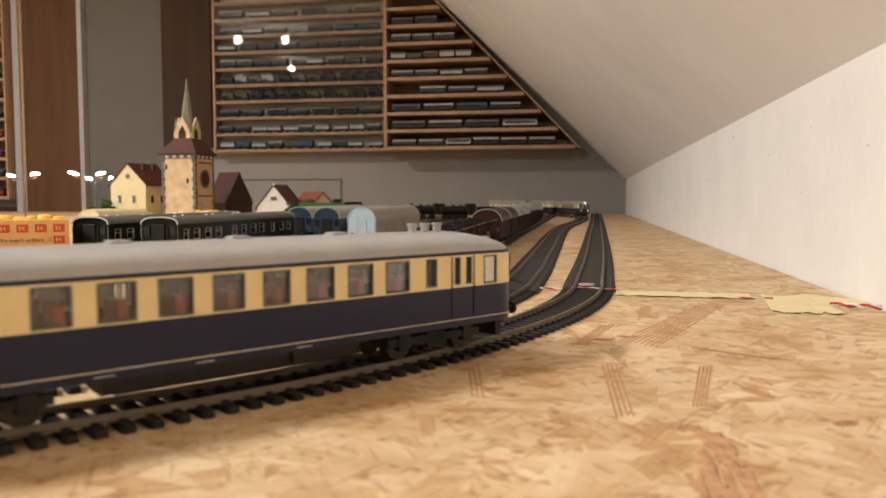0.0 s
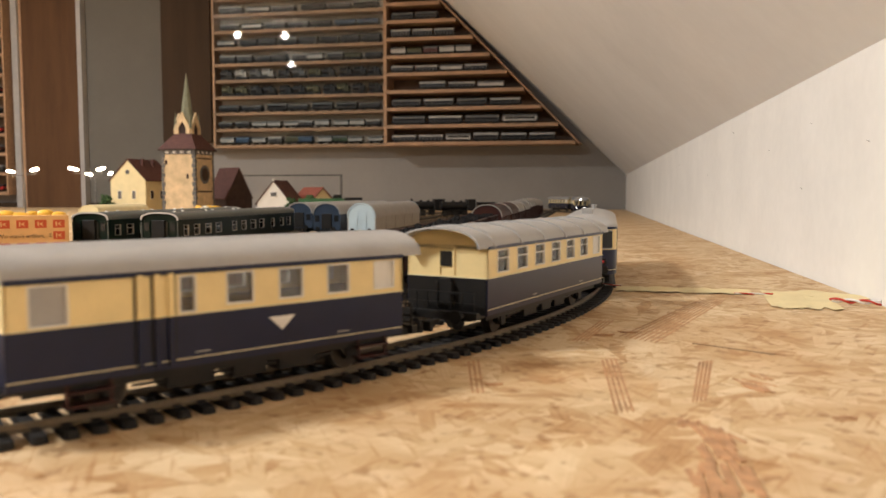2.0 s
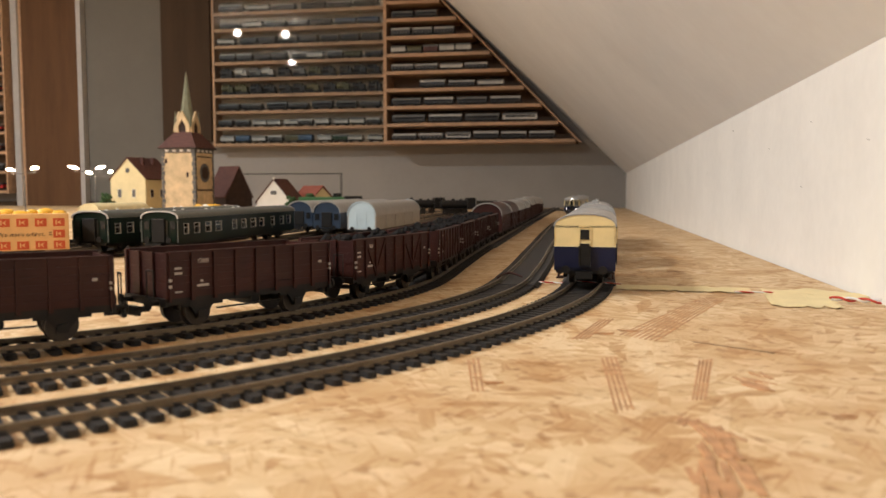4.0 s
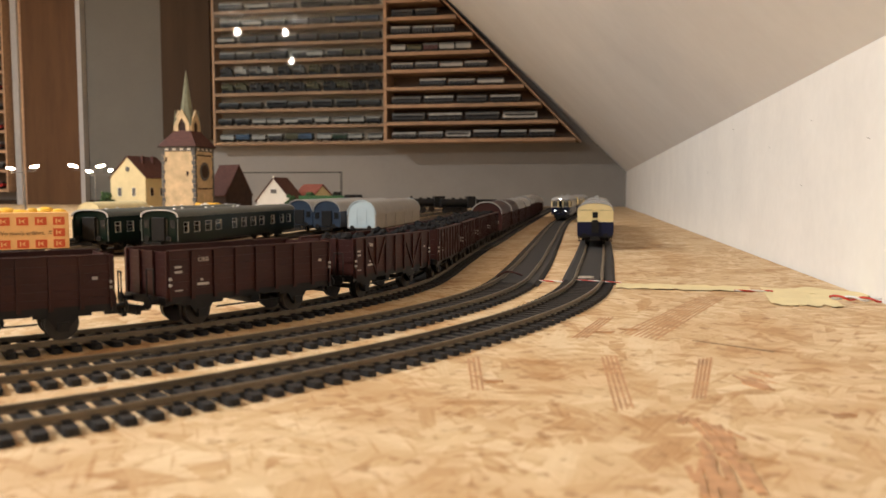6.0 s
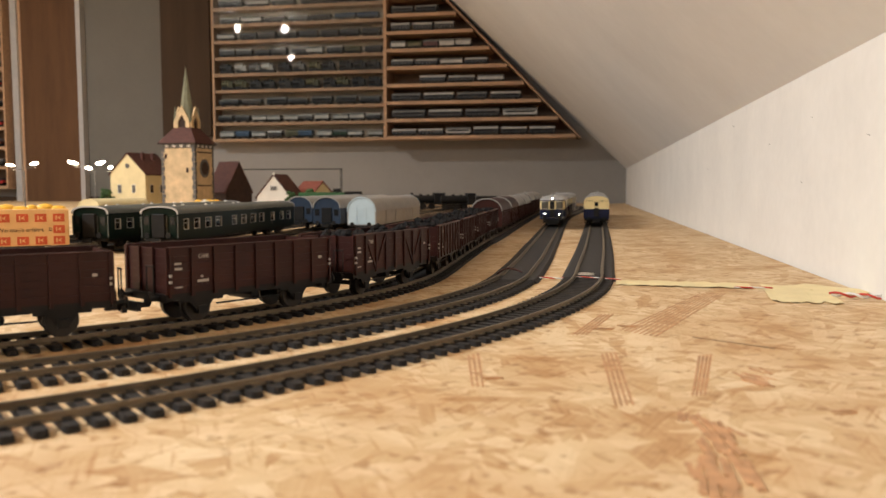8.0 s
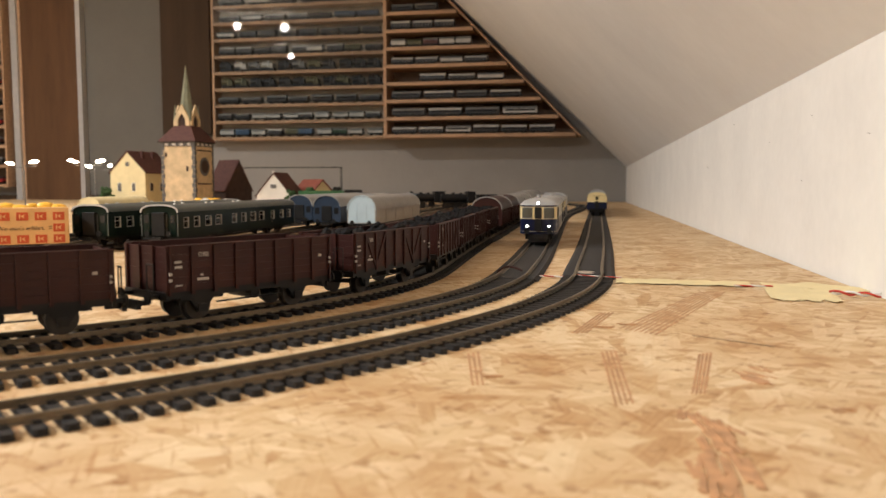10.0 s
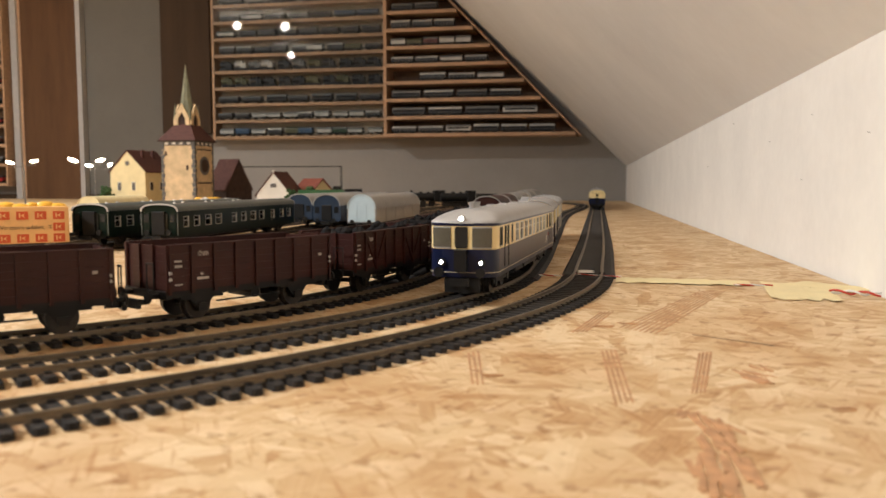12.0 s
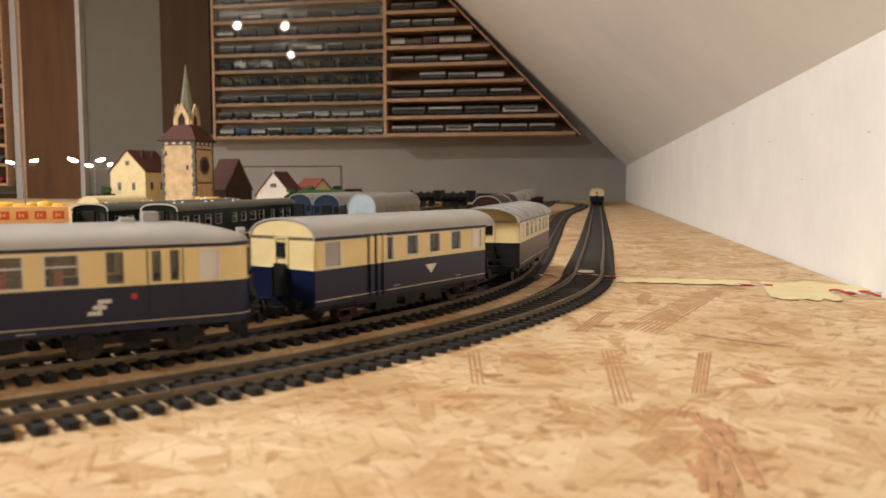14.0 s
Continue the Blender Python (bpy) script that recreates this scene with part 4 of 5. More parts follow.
# ---- the yard behind: straight tracks and parked stock ----
YARD = (-0.256, -0.308, -0.360, -0.421, -0.470, -0.532)
for yx in YARD:
    track = thing("railway_track", "straight yard track under parked stock", "model track", "yard tracks")
    for c in (-0.00825, 0.00825):
        bm = bmesh.new()
        add_prism(bm, [(yx + u, z) for u, z in rail_profile(c)], "y", 0.628, 2.2)
        part("rail", bm, RAILSTEEL, track)
    bm = bmesh.new()
    y = 0.632
    while y < 2.19:
        add_box(bm, yx - 0.015, yx + 0.015, y - 0.0013, y + 0.0013, 0.0002, 0.0021)
        y += 0.0066
    tagged(part("sleeper_run", bm, SLEEPER, track), kind="stuff")


def yard_pose(x, y):
    return pose(x, y, RAIL)


def green_coach(label):
    """Bogie coach, bottle green, with gangway ends, end doors and a dark roof with small vents."""
    L, top = 0.263, 0.0366
    car = thing("passenger_coach", label, "model coach", "parked coaches")
    h = L / 2
    z0, z1, eave = 0.0160, 0.0258, 0.0306
    bm = bmesh.new()
    add_shell(bm, [(W / 2, -h), (W / 2, h), (-W / 2, h), (-W / 2, -h)], 0.0090, z0)
    part("lower_body", bm, GREEN, car)
    # windows in groups of four: from and to, along the side
    spans = [(0.010, 0.020), (0.030, 0.042), (0.053, 0.066), (0.075, 0.089), (0.113, 0.125), (0.136, 0.149), (0.160, 0.175), (0.184, 0.198), (0.218, 0.229), (0.246, 0.258), (0.268, 0.281)]
    for s in (-1, 1):
        holes = [(a * 0.9 - h, b * 0.9 - h, z0 + 0.0004, z1) for a, b in spans]
        band = part("window_band", side_band(-h, h, z0, eave, s * W / 2, 0.0009, holes), GREEN, car)
        for a, b, c, d in holes:
            window_part(band, s * W / 2, a, b, c, d, STEEL_EDGE, CLEARPANE, 1)
        e = s * h
        bm = bmesh.new()
        add_prism(bm, [(-W / 2, 0.009), (W / 2, 0.009)] + roof_outline(W, eave, top - 0.001, 12, 2.6), "y", *sorted((e, e - s * 0.001)))
        end = part("end_wall", bm, GREEN, car)
        part("gangway", box(-0.0058, 0.0058, *sorted((e, e + s * 0.0035)), 0.0100, 0.0300, 0.0005), BLACK, end)
        for x in (-0.0120, 0.0120):
            part("end_door", box(x - 0.0032, x + 0.0032, *sorted((e, e + s * 0.0006)), 0.0105, 0.0290), GREEN, end)
            part("end_pane", box(x - 0.0022, x + 0.0022, *sorted((e + s * 0.0006, e + s * 0.0009)), 0.0210, 0.0278), DARKPANE, end)
        # pale rim that models the highlight along the roof's end
        bm = bmesh.new()
        o2 = roof_outline(W + 0.0016, eave - 0.0004, top + 0.0003, 14, 2.6)
        add_prism(bm, o2 + [(x * 0.93, eave - 0.0004 + (z - eave) * 0.86) for x, z in o2][::-1], "y", *sorted((e + s * 0.0008, e + s * 0.0016)))
        part("roof_rim", bm, STEEL_EDGE, end, "pale roof rim shaped for the highlight")
        for x in (-0.0166, 0.0166, -0.0066, 0.0066):
            part("end_strip", box(x - 0.0004, x + 0.0004, *sorted((e, e + s * 0.0010)), 0.0100, 0.0285), DARKGREY, end)
        buffers(car, e, s)
        coupling(car, e, s)
        bogie(car, s * h * 0.68)
        words("II", 0.0024, LETTER, car, side_plate(W / 2 + 0.0006, s * h * 0.50, 0.0140)) if s > 0 else None
    bm = bmesh.new()
    o = roof_outline(W + 0.001, eave - 0.0002, top, 14, 2.6)
    add_prism(bm, o + [(x * 0.95, eave - 0.0002 + (z - eave) * 0.9) for x, z in o][::-1], "y", -h - 0.0008, h + 0.0008)
    roof = part("roof", bm, DARKGREY, car, smooth=True)
    # vents coloured white to give the roof its bright glints
    for k in range(9):
        bm = bmesh.new()
        y = -h + L * (k + 0.6) / 9.2
        add_cyl(bm, (0.004 * (-1) ** k, y, top - 0.0006), "z", 0.0016, 0.0016, 10, 0.0012)
        part("roof_vent", bm, WHITE, roof)
    part("underframe", box(-W / 2 + 0.003, W / 2 - 0.003, -h, h, 0.0070, 0.0092), BLACK, car)
    return car


gc = green_coach("bottle green bogie coach with dark roof on a yard track")
gc.matrix_basis = yard_pose(-0.360, 0.614 + 0.1315)
copy_thing(gc, yard_pose(-0.421, 0.608 + 0.1315))
bl = van("covered_coach", "dull blue vaulted coach parked behind the green ones", 0.250, DUSKBLUE, SILVER, 0.0412, rim_mat=SILVER, group="parked coaches", category="model coach", ribs=12)
for s in (-1,):
    e = -0.125
    part("end_door", box(-0.0062, 0.0062, e - 0.0012, e, 0.0105, 0.0285, 0.0004), BLACK, bl, "dark end door")
    for x in (-0.0118, 0.0118):
        part("end_pane", box(x - 0.0026, x + 0.0026, e - 0.0006, e, 0.0190, 0.0265), DARKPANE, bl)
bl.matrix_basis = yard_pose(-0.308, 0.892 + 0.125)
copy_thing(bl, yard_pose(-0.360, 0.939 + 0.125))
van("sliding_wall_wagon", "silver grey vaulted wagon with pale blue end", 0.230, SILVER, SILVER, 0.0415, end_mat=PALEBLUE, rim_mat=PALEBLUE, group="parked wagons", ribs=5, vault=0.016).matrix_basis = yard_pose(-0.256, 0.861 + 0.115)
CREAMY = mat("pale_yellow_paint", (0.72, 0.62, 0.36), 0.4, spread=0.08, grain=100)
van("covered_wagon", "pale yellow vaulted wagon beside the green coaches", 0.120, CREAMY, CREAMY, 0.0370, group="parked wagons").matrix_basis = yard_pose(-0.660, 0.95 + 0.06)

# advertising wagon, side on
YELLOW = mat("deep_yellow_plastic", (0.75, 0.42, 0.05), 0.4, spread=0.1, grain=80)
TAN = mat("tan_printed_side", (0.72, 0.42, 0.17), 0.5, spread=0.08, grain=90)
BRICKRED = mat("brick_red_print", (0.55, 0.09, 0.03), 0.5, spread=0.08, grain=90)
INK = mat("dark_print", (0.03, 0.02, 0.02), 0.5, spread=0.1)


def advert_wagon():
    L, w = 0.120, 0.031
    h = L / 2
    car = thing("box_wagon", "tan box wagon with red square prints and slogan", "model wagon", "parked wagons")
    part("body", box(-w / 2, w / 2, -h, h, 0.0050, 0.0348, 0.0006), TAN, car)
    x = w / 2
    for r, z in enumerate((0.0093, 0.0183, 0.0278)):
        for k in range(9):
            y = h - 0.0075 - 0.0133 * k
            if r == 1 and k > 0:
                continue
            sq = part("print_square", box(x, x + 0.0002, y - 0.0043, y + 0.0043, z - 0.0033, z + 0.0033), BRICKRED, car)
            bm = bmesh.new()
            add_prism(bm, [(y - 0.0024, z - 0.0018), (y - 0.0014, z - 0.0018), (y - 0.0014, z + 0.0018), (y - 0.0024, z + 0.0018)], "x", x + 0.0002, x + 0.0003)
            add_prism(bm, [(y - 0.0012, z), (y + 0.0020, z + 0.0018), (y + 0.0008, z), (y + 0.0020, z - 0.0018)], "x", x + 0.0002, x + 0.0003)
            part("print_mark", bm, TAN, sq)
    words("Wo man's erfährt.", 0.0046, INK, car, side_plate(x + 0.0002, 0.0250, 0.0180), "dark slogan lettering")
    for z in (0.0172, 0.0190):
        part("print_bar", box(x, x + 0.0002, 0.0448, 0.0472, z, z + 0.0005), INK, car)
    lump = random.Random(4)
    for k in range(12):
        y = -0.054 + 0.0097 * k
        bm = bmesh.new()
        bmesh.ops.create_icosphere(bm, subdivisions=2, radius=1, matrix=Matrix.Translation((lump.uniform(-0.004, 0.004), y, 0.0348)) @ Matrix.Rotation(lump.uniform(0, 3), 4, "Z")
                                   @ Matrix.Diagonal((lump.uniform(0.006, 0.010), lump.uniform(0.005, 0.009), lump.uniform(0.0022, 0.0046), 1)))
        part("yellow_load", bm, YELLOW, car, "rounded yellow load", True)
    for s in (-1, 1):
        buffers(car, s * h, s, 0.0108)
        coupling(car, s * h, s)
        wheelset(car, s * h * 0.6)
        axle_guard(car, s * h * 0.6)
    part("underframe", box(-w / 2 + 0.002, w / 2 - 0.002, -h, h, 0.0078, 0.0101), BLACK, car)
    return car


def loaded_wagon(m):
    """Short open wagon heaped with yellow and white lumps."""
    car = thing("open_wagon", "short dark open wagon heaped with yellow and white lumps", "model wagon", "parked wagons", m)
    part("body", box(-0.0150, 0.0150, -0.030, 0.030, 0.0080, 0.0300, 0.0006), BLACK, car)
    heap = random.Random(9)
    for k in range(9):
        bm = bmesh.new()
        bmesh.ops.create_icosphere(bm, subdivisions=2, radius=1, matrix=Matrix.Translation((heap.uniform(-0.009, 0.009), -0.024 + 0.006 * k, 0.0310)) @ Matrix.Diagonal((0.0060, 0.0050, heap.uniform(0.0030, 0.0052), 1)))
        part("lump", bm, WHITE if k % 3 == 2 else YELLOW, car, "", True)
    for s in (-1, 1):
        buffers(car, s * 0.030, s, 0.0108)
        coupling(car, s * 0.030, s)
        wheelset(car, s * 0.018)
        axle_guard(car, s * 0.018)


loaded_wagon(yard_pose(-0.532, 1.037))
advert_wagon().matrix_basis = pose(-0.484, 0.563, RAIL, 0, 0, -52)
track = thing("railway_track", "short piece of curved yard track", "model track", "yard tracks", pose(-0.484, 0.563, 0, 0, 0, -52))
for c in (-0.00825, 0.00825):
    bm = bmesh.new()
    add_prism(bm, rail_profile(c), "y", -0.10, 0.066)
    part("rail", bm, RAILSTEEL, track)
for k in range(25):
    ob = new("sleeper", SLEEPER_MESH)
    ob.parent, ob.matrix_basis = track, pose(0, -0.097 + 0.0066 * k, 0)


MIDGREEN = mat("leaf_green_paint", (0.035, 0.105, 0.040), 0.5, spread=0.12, grain=90)


def tank_engine(label, m, green=False):
    """Small dark steam locomotive with tender, far off."""
    car = thing("steam_locomotive", label, "model locomotive", "parked locomotives", m)
    body = GREEN if green else BLACK
    bm = bmesh.new()
    add_cyl(bm, (0, -0.045, 0.023), "y", 0.0095, 0.060, 16)
    part("boiler", bm, body, car, smooth=True)
    part("cab", box(-0.0145, 0.0145, 0.015, 0.034, 0.011, 0.038, 0.0008), body, car)
    part("running_plate", box(-0.0145, 0.0145, -0.050, 0.036, 0.0115, 0.0130), BLACK, car)
    part("tender", box(-0.0145, 0.0145, 0.042, 0.085, 0.010, 0.031, 0.0008), body, car)
    for y, r, hh in ((-0.038, 0.0032, 0.0075), (-0.016, 0.0042, 0.0045), (0.002, 0.0038, 0.0040)):
        bm = bmesh.new()
        add_cyl(bm, (0, y, 0.031), "z", r, hh, 12, r * 0.9)
        part("dome" if r > 0.0035 else "chimney", bm, body, car)
    for y in (-0.034, -0.012, 0.010, 0.052, 0.074):
        wheelset(car, y, 0.0066)
    return car


tank_engine("black steam locomotive standing at the far end of the yard", pose(-0.300, 1.80, RAIL, 0, 0, -68))
tank_engine("black steam locomotive behind the silver wagon", pose(-0.385, 1.84, RAIL, 0, 0, -68))
tank_engine("dark steam locomotive beside the little houses", pose(-0.640, 1.86, RAIL + 0.010, 0, 0, -75))
van("covered_wagon", "dark green covered wagon near the white house", 0.085, MIDGREEN, MIDGREEN, 0.0420, group="parked wagons").matrix_basis = pose(-0.515, 1.46, RAIL, 0, 0, -68)

# ---- village ----
SAND = mat("sand_plaster", (0.62, 0.46, 0.27), 0.8, spread=0.22, grain=60, bump=0.4)
YPLASTER = mat("pale_yellow_plaster", (0.72, 0.60, 0.34), 0.8, spread=0.08, grain=60, bump=0.2)
WPLASTER = mat("white_house_plaster", (0.74, 0.70, 0.62), 0.8, spread=0.06, grain=60, bump=0.2)
TILE = mat("red_brown_tiles", (0.085, 0.032, 0.024), 0.7, spread=0.3, grain=90, bump=0.6, stretch=(1, 1, 5))
REDTILE = mat("red_tiles", (0.20, 0.055, 0.035), 0.7, spread=0.25, grain=90, bump=0.6, stretch=(1, 1, 5))
QUOIN = mat("grey_stone", (0.14, 0.13, 0.12), 0.8, spread=0.3, grain=90, bump=0.4)
COPPER = mat("grey_green_spire", (0.20, 0.20, 0.13), 0.6, spread=0.25, grain=70, bump=0.3)
TIMBER = mat("dark_timber", (0.045, 0.025, 0.018), 0.6, spread=0.3, grain=90)


def pyramid(x0, x1, y0, y1, z0, z1, over=0.0):
    bm = bmesh.new()
    v = [bm.verts.new(p) for p in ((x0 - over, y0 - over, z0), (x1 + over, y0 - over, z0), (x1 + over, y1 + over, z0), (x0 - over, y1 + over, z0))]
    a = bm.verts.new(((x0 + x1) / 2, (y0 + y1) / 2, z1))
    bm.faces.new(v[::-1])
    for k in range(4):
        bm.faces.new((v[k], v[(k + 1) % 4], a))
    return bm


def gate_tower(m):
    a = 0.0405
    tower = thing("gate_tower", "sandstone gate tower with red-brown roof and tall spire", "model tower", "village", m)
    body = part("wall", box(-a, a, -a, a, 0, 0.142), SAND, tower)
    for sx in (-1, 1):
        for sy in (-1, 1):
            for k in range(14):
                q = 0.0085 if k % 2 else 0.0060
                x0, x1 = sorted((sx * (a + 0.0008), sx * (a + 0.0008 - q)))
                y0, y1 = sorted((sy * (a + 0.0008), sy * (a + 0.0008 - (0.0145 - q))))
                part("quoin", box(x0, x1, y0, y1, 0.0102 * k, 0.0102 * k + 0.0095), QUOIN, body)
    part("frieze", box(-a - 0.001, a + 0.001, -a - 0.001, a + 0.001, 0.142, 0.151), QUOIN, tower)
    for x in (-0.027, -0.009, 0.009, 0.027):
        for n in ("y", "x"):
            part("frieze_opening", box(x - 0.004, x + 0.004, -a - 0.0018, -a - 0.001, 0.1440, 0.1490) if n == "y" else box(a + 0.001, a + 0.0018, x - 0.004, x + 0.004, 0.1440, 0.1490), WPLASTER, tower)
    for x, z in ((-0.030, 0.119), (0.022, 0.088)):
        part("window", box(x - 0.0026, x + 0.0026, -a - 0.0006, -a + 0.001, z, z + 0.0105), TIMBER, tower)
    # clock on the other visible face
    bm = bmesh.new()
    add_cyl(bm, (a, 0.0, 0.098), "x", 0.021, 0.0012, 28)
    clock = part("clock_face", bm, QUOIN, tower, "dark round clock face")
    bm = bmesh.new()
    add_cyl(bm, (a + 0.0012, 0.0, 0.098), "x", 0.0145, 0.0006, 28)
    part("clock_centre", bm, TIMBER, clock)
    for z in (0.058, 0.132):
        part("band", box(a, a + 0.001, -a + 0.010, a - 0.010, z, z + 0.003), TIMBER, tower)
    part("eave", box(-a - 0.006, a + 0.006, -a - 0.006, a + 0.006, 0.151, 0.1535), TIMBER, tower)
    part("roof", pyramid(-a, a, -a, a, 0.1535, 0.215, 0.006), TILE, tower)
    b = 0.0185
    bel = part("belfry", box(-b, b, -b, b, 0.180, 0.205), SAND, tower)
    for k in range(4):
        rot = Matrix.Rotation(k * math.pi / 2, 4, "Z")
        bm = bmesh.new()
        add_prism(bm, [(-b, 0.188), (-b, 0.204), (0, 0.236), (b, 0.204), (b, 0.188), (0.009, 0.188), (0.009, 0.202), (0, 0.217), (-0.009, 0.202), (-0.009, 0.188)], "y", -b - 0.004, -b)
        bm.transform(rot)
        part("gable", bm, SAND, tower)
        bm = bmesh.new()
        add_prism(bm, [(-0.009, 0.188), (0.009, 0.188), (0.009, 0.202), (0, 0.217), (-0.009, 0.202)], "y", -b - 0.0006, -b + 0.001)
        bm.transform(rot)
        part("belfry_opening", bm, TIMBER, bel)
        bm = bmesh.new()
        add_cyl(bm, (b * 0.98, b * 0.98, 0.200), "z", 0.0045, 0.036, 6, 0.0002)
        bm.transform(rot)
        part("pinnacle", bm, COPPER, tower)
    bm = bmesh.new()
    add_cyl(bm, (0, 0, 0.205), "z", 0.0175, 0.118, 8, 0.0006)
    part("spire", bm, COPPER, tower)
    bm = bmesh.new()
    add_cyl(bm, (0, 0, 0.322), "z", 0.0004, 0.006, 6)
    part("finial", bm, BLACK, tower)
    return tower


gate_tower(pose(-0.900, 1.66, 0, 0, 0, -2))


def house(label, m, w, d, eave, ridge, wall_mat, roof_mat, windows=(), over=0.004, side_windows=()):
    """Gabled house: gable faces -y, ridge along y."""
    ob = thing("village_house", label, "model house", "village", m)
    bm = bmesh.new()
    add_prism(bm, [(-w / 2, 0), (w / 2, 0), (w / 2, eave), (0, ridge), (-w / 2, eave)], "y", -d / 2, d / 2)
    body = part("wall", bm, wall_mat, ob)
    slope = (ridge - eave) / (w / 2)
    for s in (-1, 1):
        bm = bmesh.new()
        add_prism(bm, [(s * (w / 2 + over), eave - slope * over + 0.0006), (0, ridge + 0.0006), (0, ridge + 0.0036), (s * (w / 2 + over), eave - slope * over + 0.0032)], "y", -d / 2 - over * 0.5, d / 2 + over * 0.5)
        part("roof", bm, roof_mat, ob)
    for x, z, a, b in windows:
        win = part("window", box(x - a / 2 - 0.001, x + a / 2 + 0.001, -d / 2 - 0.0008, -d / 2, z - b / 2 - 0.001, z + b / 2 + 0.001), WPLASTER, body)
        part("pane", box(x - a / 2, x + a / 2, -d / 2 - 0.0012, -d / 2 - 0.0008, z - b / 2, z + b / 2), QUOIN, win)
    for y, z, a, b in side_windows:
        win = part("window", box(w / 2, w / 2 + 0.0008, y - a / 2 - 0.001, y + a / 2 + 0.001, z - b / 2 - 0.001, z + b / 2 + 0.001), WPLASTER, body)
        part("pane", box(w / 2 + 0.0008, w / 2 + 0.0012, y - a / 2, y + a / 2, z - b / 2, z + b / 2), TIMBER, win)
    return ob


yh = house("pale yellow gabled house with red-brown tiled roof", pose(-1.075, 1.76, 0, 0, 0, -5), 0.096, 0.110, 0.087, 0.134, YPLASTER, TILE,
           [(-0.023, 0.052, 0.008, 0.018), (0.016, 0.052, 0.008, 0.018)], side_windows=[(-0.032, 0.052, 0.010, 0.018), (0.006, 0.052, 0.010, 0.018)])
bm = bmesh.new()
add_cyl(bm, (0, -0.0562, 0.106), "y", 0.0055, 0.0010, 18)
part("round_window", bm, QUOIN, yh)
for y in (-0.02, 0.02):
    part("chimney", box(0.012, 0.019, y - 0.0035, y + 0.0035, 0.112, 0.138), TILE, yh)
house("tall brown-roofed house behind the tower", pose(-0.868, 1.80, 0, 0, 0, 62), 0.074, 0.076, 0.046, 0.114, TIMBER, TILE, over=0.003)
wh = house("small white gabled house with red-brown roof", pose(-0.655, 1.60, 0, 0, 0, 0), 0.074, 0.075, 0.036, 0.080, WPLASTER, TILE, [(0.0, 0.054, 0.013, 0.008)])
bm = bmesh.new()
add_cyl(bm, (0, -0.037, 0.080), "z", 0.0028, 0.006, 8)
part("ridge_knob", bm, WPLASTER, wh)
house("low red-roofed house beside the white one", pose(-0.605, 1.665, 0, 0, 0, 62), 0.06, 0.060, 0.040, 0.066, YPLASTER, REDTILE)

# small shrubs by the houses: clumps of leaves on a stem
LEAF = mat("foam_foliage", (0.045, 0.085, 0.03), 0.9, spread=0.4, grain=200)


def shrub(m, size, seed):
    rng = random.Random(seed)
    ob = thing("shrub", "small green foam shrub beside the houses", "model shrub", "village shrubs", m)
    bm = bmesh.new()
    add_cyl(bm, (0, 0, 0), "z", size * 0.07, size * 0.6, 6, size * 0.03)
    part("stem", bm, TIMBER, ob)
    bm = bmesh.new()
    for k in range(90):
        a, z = rng.uniform(0, 6.28), rng.uniform(0.15, 1.0)
        r = size * 0.42 * math.sqrt(rng.random()) * (1.25 - z * 0.8)
        bmesh.ops.create_icosphere(bm, subdivisions=1, radius=size * rng.uniform(0.05, 0.10), matrix=Matrix.Translation((r * math.cos(a), r * math.sin(a), z * size)))
    part("foliage", bm, LEAF, ob)


for k, (x, y, s) in enumerate(((-0.555, 1.50, 0.050), (-0.580, 1.47, 0.046), (-1.120, 1.68, 0.050))):
    shrub(pose(x, y, 0), s, k)

# thin black bar on a stand behind the village
bar = thing("barrier_bar", "thin black bar on slim posts behind the village", "bar")
part("bar", box(-1.06, -0.712, 2.198, 2.202, 0.1060, 0.1090), BLACK, bar)
for x in (-1.05, -0.715):
    part("post", box(x - 0.0025, x + 0.0025, 2.197, 2.203, 0.0, 0.1055), QUOIN, bar)

# layout lamps with several long glowing shades
for group in (((-1.552, 0.1150, 0.034, 8), (-1.479, 0.1190, 0.034, -8)), ((-1.362, 0.1205, 0.040, 14), (-1.316, 0.1060, 0.026, 10), (-1.281, 0.1200, 0.036, -10), (-1.253, 0.1080, 0.016, -20))):
    cx = sum(g[0] for g in group) / len(group)
    lamp = thing("yard_lamp", "slim mast with several small lit lamp shades", "lamp", "yard lamps", pose(cx, 1.9, 0))
    bm = bmesh.new()
    add_cyl(bm, (0, 0.006, 0), "z", 0.0018, 0.100, 8)
    mast = part("mast", bm, QUOIN, lamp)
    for x, z, ln, tilt in group:
        bm = bmesh.new()
        add_box(bm, min(0, x - cx), max(0, x - cx) + 0.001, 0.004, 0.006, z - 0.012, z - 0.0105)
        part("arm", bm, QUOIN, mast)
        bm = bmesh.new()
        add_cyl(bm, (x - cx, 0.005, z - 0.0105), "z", 0.0006, 0.0105, 6)
        part("stem", bm, QUOIN, mast)
        bm = bmesh.new()
        bmesh.ops.create_uvsphere(bm, u_segments=12, v_segments=8, radius=1, matrix=Matrix.Translation((x - cx, 0, z)) @ Matrix.Rotation(radians(tilt), 4, "Y") @ Matrix.Diagonal((ln * 0.40, 0.004, 0.0034, 1)))
        part("lamp_shade", bm, LAMPGLOW, lamp, "glowing warm white shade", True)

# ---- showcases on the gable ----
CASE_BACK = mat("dark_case_back", (0.15, 0.095, 0.06), 0.6, spread=0.2, grain=12)
# pale back, lightened further in place of the glare on the glass
PALE_BACK = mat("pale_case_back", (0.58, 0.52, 0.43), 0.7, spread=0.15, grain=12)
FRONT, REAR = 2.68, GABLE - 0.004


